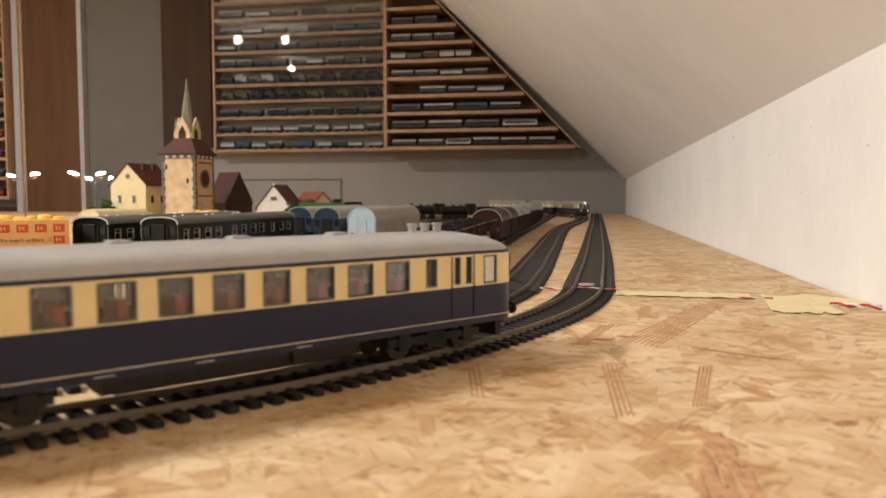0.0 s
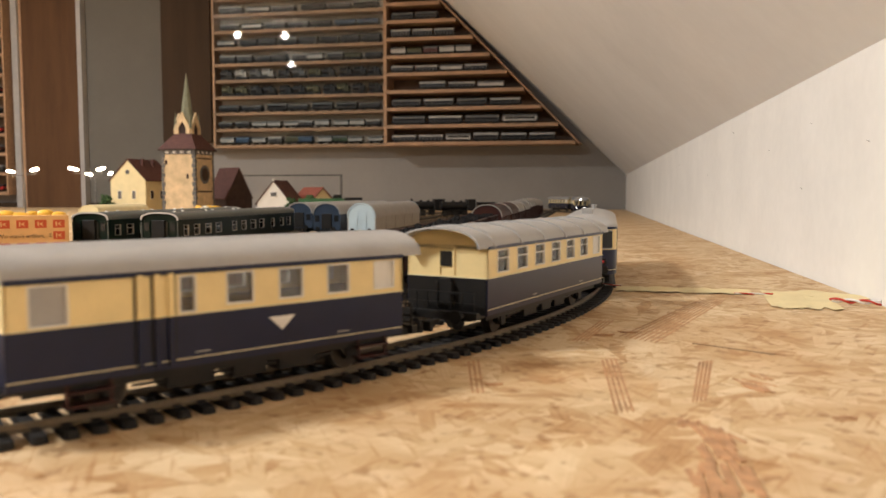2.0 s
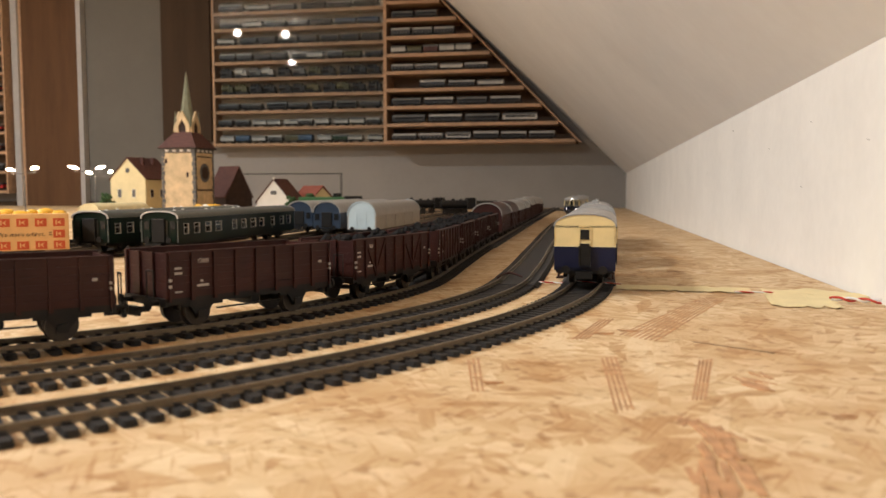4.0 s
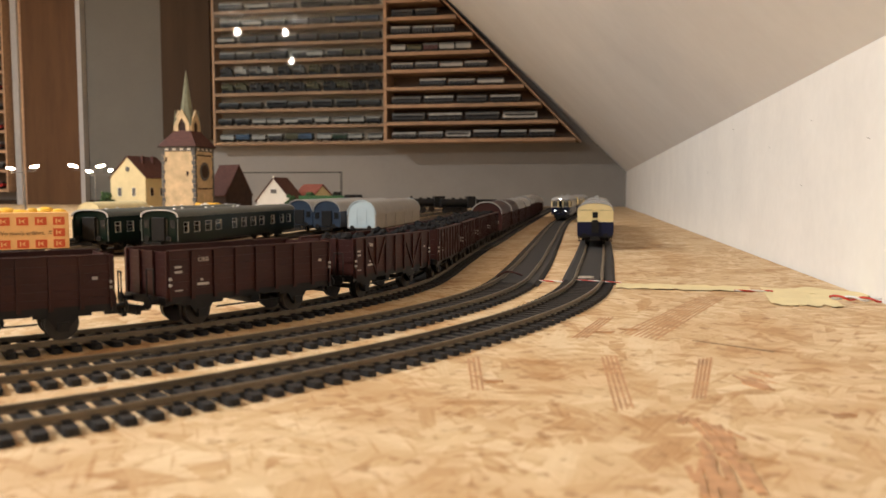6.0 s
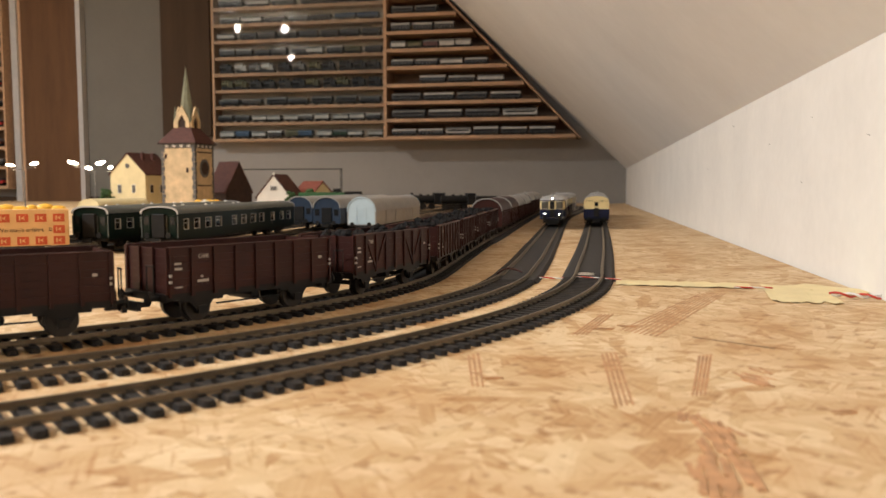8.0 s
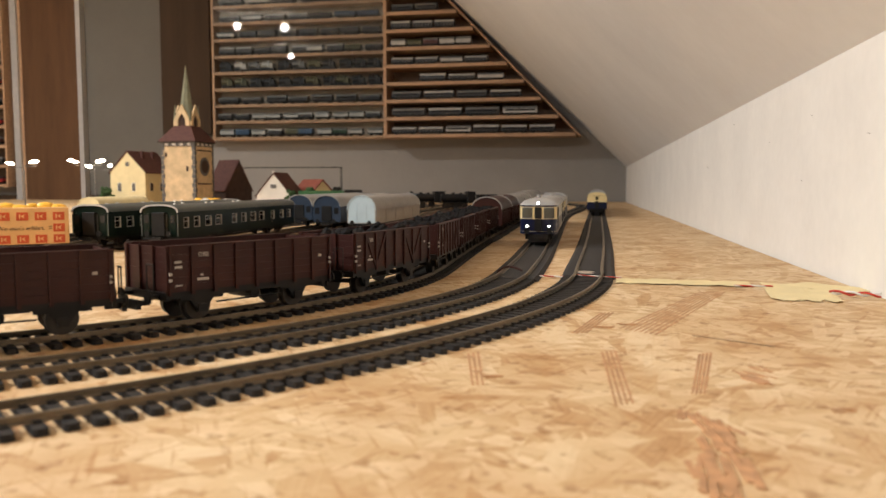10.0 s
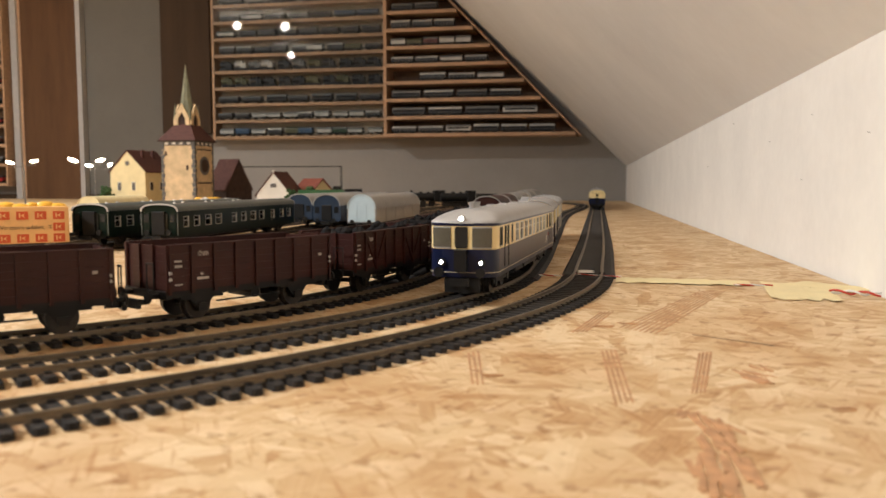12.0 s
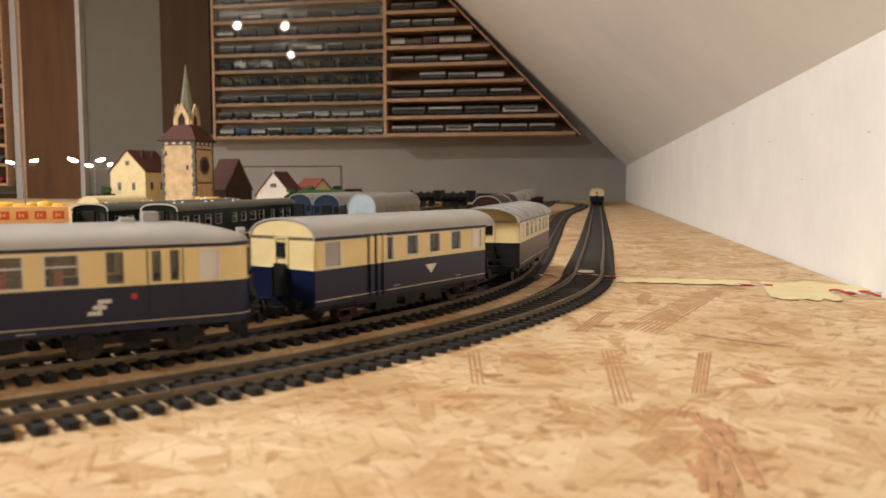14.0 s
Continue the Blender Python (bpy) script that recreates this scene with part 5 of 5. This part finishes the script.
def showcase(label, x0, right_at, zs, top, glazed, back, front, name="wall_showcase", size=1.0):
    """Shallow wall case: back, side boards, shelves; right_at(z) gives its right-hand edge; size scales it about the lens's height."""
    lift = lambda z: EYE + (z - EYE) * size
    x0, zs, top = x0 * size, [lift(z) for z in zs], lift(top)
    right = lambda z: size * right_at(EYE + (z - EYE) / size)
    case = thing(name, label, "showcase", "wall showcases")
    zb = zs[0] - 0.011
    bm = bmesh.new()
    add_prism(bm, [(x0, zb), (right(zb), zb), (right(top), top), (x0, top)], "y", REAR - 0.006, REAR)
    part("back_panel", bm, back, case)
    part("side_board", box(x0 - 0.010, x0, front - 0.002, REAR, zb, top), PINE, case)
    bm = bmesh.new()
    add_prism(bm, [(right(zb), zb), (right(zb) + 0.007, zb), (right(top) + 0.007, top), (right(top), top)], "y", front - 0.002, REAR)
    part("side_board", bm, PINE, case)
    for z in zs:
        part("shelf", box(x0, right(z) - 0.001, front, REAR - 0.006, z - 0.011, z), PINE, case)
    part("top_board", box(x0, right(top), front, REAR - 0.006, top - 0.009, top), PINE, case)
    if glazed:
        g = part("glass_front", box(x0, right(zb) - 0.0005, front - 0.006, front - 0.003, zb, top), CASEGLASS, case, "clear sliding glass front")
        g.visible_shadow = False
    return case


DEEP = 0.991          # the right-hand case stands further out from the wall
Z_LEFT = [0.229 + 0.0581 * k for k in range(10)]
Z_RIGHT = [0.2299 + 0.0590 * k for k in range(9)]
edge = lambda z: -0.0512 - (z - 0.2231) / 1.033
showcase("glazed pine wall showcase full of model trains", -1.345, lambda z: -0.716, Z_LEFT, 0.84, True, PALE_BACK, 2.69)
showcase("open pine wall showcase cut along the roof slope", -0.700, edge, Z_RIGHT, 0.76, False, CASE_BACK, 2.640, size=DEEP)
Z_FAR = [0.060 + 0.075 * k for k in range(11)]
showcase("pine showcase with red models at the far side", -2.75, lambda z: -2.215, Z_FAR, 0.92, False, CASE_BACK, 2.69)

SHELFCOLS = {"dark": (0.035, 0.033, 0.032), "oxide": (0.10, 0.035, 0.025), "grey": (0.17, 0.165, 0.155), "pale": (0.46, 0.44, 0.40), "green": (0.03, 0.06, 0.03),
             "blue": (0.05, 0.09, 0.15), "olive": (0.11, 0.10, 0.05), "red": (0.40, 0.03, 0.025)}
SHELFMATS = {k: mat("shelf_model_" + k, c, 0.4, spread=0.2, grain=40) for k, c in SHELFCOLS.items()}


def shelf_model(kind, L, tall):
    """Small model on a shelf: body, vaulted roof, underframe and wheels."""
    ob = thing("shelf_model", f"{kind} model railway vehicle standing on a shelf", "model vehicle", "models on shelves")
    hgt = 0.020 + tall
    part("body", box(-L / 2, L / 2, -0.014, 0.014, 0.009, hgt * 0.72, 0.0008), SHELFMATS["dark" if kind == "grey" else kind], ob)
    bm = bmesh.new()
    add_prism(bm, roof_outline(0.029, hgt * 0.72, hgt, 8), "x", -L / 2, L / 2)
    part("roof", bm, SHELFMATS["pale" if kind == "grey" else "grey" if kind in ("green", "oxide", "dark", "pale") else "dark" if kind == "red" else kind], ob)
    part("underframe", box(-L * 0.46, L * 0.46, -0.010, 0.010, 0.005, 0.009), BLACK, ob)
    if tall > 0.007 and L > 0.07:
        part("window_strip", box(-L * 0.44, L * 0.44, -0.0143, -0.0138, hgt * 0.50, hgt * 0.68), DARKPANE, ob)
    else:
        for k in range(7):
            x = -L * 0.48 + L * 0.96 * k / 6
            part("rib", box(x - 0.0007, x + 0.0007, -0.0150, -0.0138, 0.009, hgt * 0.78), SHELFMATS[kind], ob)
    for s in (-1, 1):
        part("buffer_beam", box(*sorted((s * L / 2, s * (L / 2 + 0.004))), -0.011, 0.011, 0.008, 0.012), BLACK, ob)
    for x in (-L * 0.34, L * 0.34):
        bm = bmesh.new()
        add_cyl(bm, (x, -0.009, 0.005), "y", 0.005, 0.018, 12)
        part("wheelset", bm, BLACK, ob)
    return ob


def shelf_engine(kind, L):
    """Small steam engine on a shelf: boiler, cab, domes and wheels."""
    ob = thing("shelf_engine", f"{kind} model steam engine standing on a shelf", "model engine", "models on shelves")
    bm = bmesh.new()
    add_cyl(bm, (-L * 0.45, 0, 0.022), "x", 0.009, L * 0.55, 12)
    part("boiler", bm, SHELFMATS[kind], ob, smooth=True)
    part("cab", box(L * 0.08, L * 0.25, -0.013, 0.013, 0.010, 0.036, 0.0008), SHELFMATS[kind], ob)
    part("tender", box(L * 0.28, L * 0.5, -0.013, 0.013, 0.009, 0.028, 0.0008), SHELFMATS[kind], ob)
    for x in (-0.36, -0.12):
        bm = bmesh.new()
        add_cyl(bm, (L * x, 0, 0.029), "z", 0.0035, 0.008, 10)
        part("chimney", bm, SHELFMATS[kind], ob)
    for x in (-0.3, -0.12, 0.06, 0.34, 0.46):
        bm = bmesh.new()
        add_cyl(bm, (L * x, -0.009, 0.0065), "y", 0.0065, 0.018, 12)
        part("wheelset", bm, BLACK, ob)
    return ob


made = {}
rng = random.Random(11)


def put_model(kind, L, x, z, engine=False, out_by=0.0):
    key = (kind, L, engine, rng.randrange(3))
    m = pose(x, (FRONT + REAR) / 2 - 0.006 - out_by + rng.uniform(-0.006, 0.002), z, 0, 0, rng.uniform(-1.5, 1.5))
    if key in made:
        copy_thing(made[key], m)
    else:
        made[key] = shelf_engine(kind, L) if engine else shelf_model(kind, L, rng.choice((0.006, 0.009, 0.011)))
        made[key].matrix_basis = m


# what the glazed case holds, shelf by shelf from below
ROWS = [("pale blue pale grey olive blue pale green pale pale", 0), ("dark dark pale pale pale grey pale pale pale grey", 0), ("dark dark dark dark dark dark dark", 0),
        ("olive olive dark dark dark dark olive dark olive dark dark", 1), ("dark pale grey pale dark grey olive dark dark dark dark", 1), ("grey grey dark dark grey pale grey olive dark", 0),
        ("pale dark dark grey dark dark dark dark", 0), ("grey pale grey grey dark blue blue", 0), ("grey pale grey dark grey grey", 0)]
for (kinds, eng), z in zip(ROWS, Z_LEFT):
    kinds = kinds.split()
    room = 0.610 / len(kinds)
    L = round(room * 0.86, 3)
    for k, kind in enumerate(kinds):
        put_model(kind, L, -1.335 + room * (k + 0.5) + rng.uniform(-0.006, 0.006), z, bool(eng))
for k, row in enumerate(("grey grey pale grey grey grey", "dark grey dark pale", "dark grey dark grey", "- grey grey pale", "grey grey pale grey", "pale olive oxide pale pale", "grey grey grey", "dark dark")):
    kinds = row.split()
    z = Z_RIGHT[k]
    room = (edge(z + 0.045) - 0.020 + 0.690) / len(kinds)
    for j, kind in enumerate(kinds):
        if kind != "-":
            put_model(kind, round(min(room * 0.88, 0.16), 3), (-0.690 + room * (j + 0.5)) * DEEP, EYE + (z - EYE) * DEEP, False, 0.040)
for k, z in enumerate(Z_FAR[:-1]):
    for j in range(3):
        put_model(("red", "dark", "red", "dark", "oxide")[(k + j) % 5], 0.15, -2.64 + 0.165 * j, z)

# the gable wall's grey, darkened here for the dimmer light on this side
structure("wall_strip", box(-1.894, -1.548, GABLE - 0.010, GABLE, FLOOR, 1.15), mat("dimmed_wall_grey", (0.148, 0.137, 0.118), 0.85, spread=0.05, grain=10), "gable wall strip between door and showcase, darkened for weaker light")
# ---- door, pilasters and boards on the gable ----
structure("door_1", box(-2.150, -1.912, GABLE - 0.034, GABLE, FLOOR, 1.15), BROWN_BOARD, "plain brown laminate door leaf")
structure("trim_door", box(-1.912, -1.894, GABLE - 0.040, GABLE, FLOOR, 1.15), STEEL_EDGE, "pale metal edge strip beside the door")
structure("trim_post", box(-2.190, -2.164, GABLE - 0.040, GABLE, FLOOR, 1.15), STEEL_EDGE, "pale metal corner strip")
structure("trim_wood", box(-2.164, -2.150, GABLE - 0.030, GABLE, FLOOR, 1.15), PINE, "narrow pine edge strip")
structure("wall_panel", box(-1.548, -1.358, GABLE - 0.072, GABLE, 0.24, 1.15), DARK_BOARD, "dark brown upright board beside the showcase")
structure("wall_ledge", box(-2.59, -1.36, GABLE - 0.020, GABLE - 0.012, 0, 0.018), DARK_BOARD, "low dark board edge at the back of the layout")

# ceiling lamp fittings; the small ones further back are bare round bulbs
BULBGLOW = glow("bulb_glow", (1, 0.93, 0.82), 75)
# cord and shade are added; the main lamp itself is out of view
fit = thing("unseen_lamp", "unseen main lamp, lit, its hanging form and flat shade assumed", "ceiling lamp", "ceiling lamps", pose(*UNSEEN_LAMP))
bm = bmesh.new()
add_cyl(bm, (0, 0, 0.03), "z", 0.003, CEIL - UNSEEN_LAMP[2] - 0.03, 8)
part("cord", bm, WHITE, fit)
bm = bmesh.new()
add_cyl(bm, (0, 0, 0.0), "z", 0.170, 0.030, 32, 0.060)
part("shade", bm, WHITE, fit)
for lx, ly, lz, bulb in [(*SPOT, 0), (-2.686, -0.382, 1.26, 1), (-2.335, -0.471, 1.26, 1), (-2.796, -1.769, 1.26, 1)]:
    fit = thing("ceiling_spot", "small white ceiling lamp with a bare lit bulb" if bulb else "round white ceiling spot, lit", "ceiling lamp", "ceiling lamps", pose(lx, ly, lz))
    bm = bmesh.new()
    add_cyl(bm, (0, 0, 0.028 if bulb else 0.0), "z", 0.020 if bulb else 0.055, CEIL - lz - (0.028 if bulb else 0), 24)
    part("housing", bm, WHITE, fit)
    bm = bmesh.new()
    if bulb:
        bmesh.ops.create_uvsphere(bm, u_segments=20, v_segments=12, radius=0.030)
    else:
        add_cyl(bm, (0, 0, -0.004), "z", 0.045, 0.004, 24)
    part("bulb_glass", bm, BULBGLOW if bulb else LAMPGLOW, fit, smooth=bool(bulb))

# ---- tape, wires and marks on the board ----
def ribbon(bm, points, width, z, rng, thick=0.0002):
    """A torn strip of tape that follows points on the board, slightly crinkled."""
    last = None
    points = [(x * NEAR, y * NEAR) for x, y in points]
    width *= NEAR
    for i, (x, y) in enumerate(points):
        a, b = points[max(0, i - 1)], points[min(len(points) - 1, i + 1)]
        d = Vector((b[0] - a[0], b[1] - a[1])).normalized()
        n = Vector((-d.y, d.x))
        ring = []
        for u, dz in ((-0.5, 0), (0.5, 0), (0.5, thick), (-0.5, thick)):
            e = width * (u + (rng.uniform(-0.09, 0.09)))
            ring.append(bm.verts.new((x + n.x * e, y + n.y * e, z + dz + rng.uniform(0, 0.0005))))
        if last:
            for k in range(4):
                bm.faces.new((last[k], last[(k + 1) % 4], ring[(k + 1) % 4], ring[k]))
        else:
            bm.faces.new(ring)
        last = ring
    bm.faces.new(last[::-1])


def line(a, b, n):
    return [(a[0] + (b[0] - a[0]) * k / n, a[1] + (b[1] - a[1]) * k / n) for k in range(n + 1)]


rng = random.Random(5)
for pts, wd in ((line((0.0150, 0.498), (0.0930, 0.493), 22), 0.024), (line((0.0960, 0.466), (0.1300, 0.462), 12), 0.070), (line((0.1180, 0.500), (0.1500, 0.470), 9), 0.026)):
    bm = bmesh.new()
    ribbon(bm, pts, wd, 0.0002, rng)
    tagged(part("masking_tape", bm, TAPE), "crinkled yellowish masking tape over the wires", "tape", "tape on the board")


def wire(points, material, label, r=0.00045):
    c = bpy.data.curves.new("wire", "CURVE")
    c.dimensions, c.bevel_depth, c.bevel_resolution = "3D", r, 2
    sp = c.splines.new("NURBS")
    sp.points.add(len(points) - 1)
    for q, pnt in zip(sp.points, points):
        q.co = (pnt[0] * NEAR, pnt[1] * NEAR, pnt[2], 1)
    sp.use_endpoint_u, sp.order_u = True, 3
    c.materials.append(material)
    return tagged(new("wire", c), label, "wire", "wires across the board")


for phase, m_, nm in ((0, RED, "red"), (math.pi, WHITE, "white")):
    def twist(a, b, n, z, amp=0.00035):
        pts = []
        for k in range(n + 1):
            u = k / n
            ph = phase + 2 * math.pi * k / 9
            pts.append((a[0] + (b[0] - a[0]) * u, a[1] + (b[1] - a[1]) * u + amp * math.cos(ph), z + 0.0008 + amp * 0.8 * (1 + math.sin(ph)) * 0.5))
        return pts
    wire(twist((-0.0330, 0.506), (-0.0160, 0.503), 12, 0.0004), m_, f"thin {nm} wire between two tracks")
    wire(twist((-0.0100, 0.505), (0.0180, 0.495), 16, 0.0015), m_, f"thin {nm} wire crossing under the outer track", 0.0003)
    wire(twist((0.0800, 0.4700), (0.1010, 0.4720), 14, 0.0012), m_, f"thin {nm} wire showing between tapes")
    wire(twist((0.1250, 0.4480), (0.1470, 0.4400), 16, 0.0008, 0.0022), m_, f"thin {nm} wire at the foot of the wall", 0.0006)
wire([(-0.0600, 0.508, 0.0030), (-0.0560, 0.511, 0.0060), (-0.0500, 0.511, 0.0062), (-0.0440, 0.509, 0.0040)], OXIDE, "dark red wire looped over the middle track", 0.0007)
# bright oval contact between the rails of the outer line
bm = bmesh.new()
for y in (0.512, 0.520):
    bmesh.ops.create_uvsphere(bm, u_segments=20, v_segments=8, radius=1, matrix=Matrix.Translation((-0.0034, y * NEAR, 0.0029)) @ Matrix.Diagonal((0.0055, 0.0022, 0.0007, 1)))
tagged(part("track_contact", bm, mat("bright_metal", (0.7, 0.68, 0.64), 0.25, 1.0, spread=0.1), smooth=True), "bright oval metal contact between the rails", "contact")
tagged(part("plastic_chip", box(-0.1212, -0.1155, 0.3026, 0.3050, 0.0002, 0.0014, 0.0003), WHITE), "small white plastic chip between two tracks", "chip")

# small scuffs on the knee wall
SCUFF = mat("grey_scuff", (0.45, 0.42, 0.38), 0.8, spread=0.2, grain=200)
knee_wall = bpy.data.objects["wall_knee"]
for y, z, a in ((0.86, 0.118, 0.004), (1.02, 0.078, 0.003), (0.60, 0.060, 0.0022), (0.58, 0.104, 0.002), (0.70, 0.092, 0.002), (0.47, 0.085, 0.0025), (1.3, 0.10, 0.003)):
    x = wall_x(y)
    part("scuff", slab([(x - 0.0003, y - a, z), (x - 0.0003, y + a * 0.8, z + a * 0.35), (x - 0.0003, y + a * 1.1, z + a * 0.55), (x - 0.0003, y - a * 0.6, z + a * 0.3)], 0.0015, (1, 0, 0)), SCUFF, knee_wall)

# pressed stripes, splinters and darker strands lying in the board's face
STRAND = mat("dark_strand", (0.46, 0.255, 0.128), 0.65, spread=0.3, grain=200, bump=0.3)
SPLINTER = mat("grey_splinter", (0.24, 0.15, 0.08), 0.65, spread=0.3, grain=200, bump=0.3)


level = [0.00010]


def strand(a, b, w0, w1, material, name="strand"):
    bm = bmesh.new()
    level[0] += 0.000004
    a, b, w0, w1 = (a[0] * NEAR, a[1] * NEAR), (b[0] * NEAR, b[1] * NEAR), w0 * NEAR, w1 * NEAR
    d = Vector((b[0] - a[0], b[1] - a[1])).normalized()
    n = Vector((-d.y, d.x))
    pts = [(a[0] + n.x * w0, a[1] + n.y * w0), (b[0] + n.x * w1, b[1] + n.y * w1), (b[0] - n.x * w1, b[1] - n.y * w1), (a[0] - n.x * w0, a[1] - n.y * w0)]
    add_prism(bm, pts, "z", -0.0010 - level[0], level[0])
    return part(name, bm, material, board)


for a0, a1, b0, b1, n in (((0.0110, 0.3330), (0.0262, 0.3200), (0.0590, 0.4560), (0.0740, 0.4580), 8), ((0.0034, 0.2827), (0.0094, 0.2877), (0.0063, 0.2150), (0.0124, 0.2177), 4),
                          ((0.0371, 0.2862), (0.0428, 0.2901), (0.0282, 0.2308), (0.0327, 0.2316), 4), ((-0.0429, 0.2710), (-0.0387, 0.2767), (-0.0350, 0.2288), (-0.0305, 0.2300), 3),
                          ((-0.0080, 0.318), (-0.0010, 0.320), (0.0040, 0.372), (0.0110, 0.374), 4)):
    for k in range(n):
        u = (k + 0.5) / n
        a = (a0[0] + (a1[0] - a0[0]) * u, a0[1] + (a1[1] - a0[1]) * u)
        b = (b0[0] + (b1[0] - b0[0]) * u, b0[1] + (b1[1] - b0[1]) * u)
        strand(a, b, 0.00042, 0.00030, STRAND)
strand((0.0395, 0.3217), (0.0664, 0.3046), 0.0004, 0.0009, SPLINTER, "splinter")
flake = random.Random(8)
for x, y, ln, wd, ang in ((0.0497, 0.2574, 0.014, 0.0030, 130), (0.0540, 0.2660, 0.010, 0.0020, 110), (0.0250, 0.2090, 0.010, 0.0026, 80), (0.0235, 0.1700, 0.014, 0.0036, 85), (0.0330, 0.1960, 0.012, 0.0020, 100),
                          (0.0660, 0.2200, 0.008, 0.0012, 20), (-0.0300, 0.2400, 0.008, 0.0010, 10), (0.0050, 0.3330, 0.009, 0.0010, 0), (0.0160, 0.3420, 0.009, 0.0012, 170)):
    for q in range(4):
        a = radians(ang + flake.uniform(-9, 9))
        u = (q - 1.5) / 2 * wd
        px, py = x - math.sin(a) * u + flake.uniform(-1, 1) * ln * 0.12, y + math.cos(a) * u + flake.uniform(-1, 1) * ln * 0.12
        c, s = math.cos(a) * ln * flake.uniform(0.25, 0.5), math.sin(a) * ln * flake.uniform(0.25, 0.5)
        strand((px - c, py - s), (px + c, py + s), wd * flake.uniform(0.03, 0.2), wd * flake.uniform(0.08, 0.25), STRAND)
for x, y, ln, wd, ang in ((0.0498, 0.2500, 0.012, 0.0050, 115), (0.0292, 0.2000, 0.022, 0.0050, 98), (0.0290, 0.1860, 0.018, 0.0062, 96), (0.0285, 0.1700, 0.022, 0.0078, 88), (0.0250, 0.1590, 0.016, 0.0070, 80)):
    for q in range(9):
        a = radians(ang + flake.uniform(-7, 7))
        u = (q - 4) / 8 * wd
        px, py = x - math.sin(a) * u + flake.uniform(-1, 1) * ln * 0.10, y + math.cos(a) * u + flake.uniform(-1, 1) * ln * 0.16
        c, s = math.cos(a) * ln * flake.uniform(0.2, 0.5), math.sin(a) * ln * flake.uniform(0.2, 0.5)
        strand((px - c, py - s), (px + c, py + s), wd * flake.uniform(0.03, 0.12), wd * flake.uniform(0.05, 0.14), STRAND)

motions()
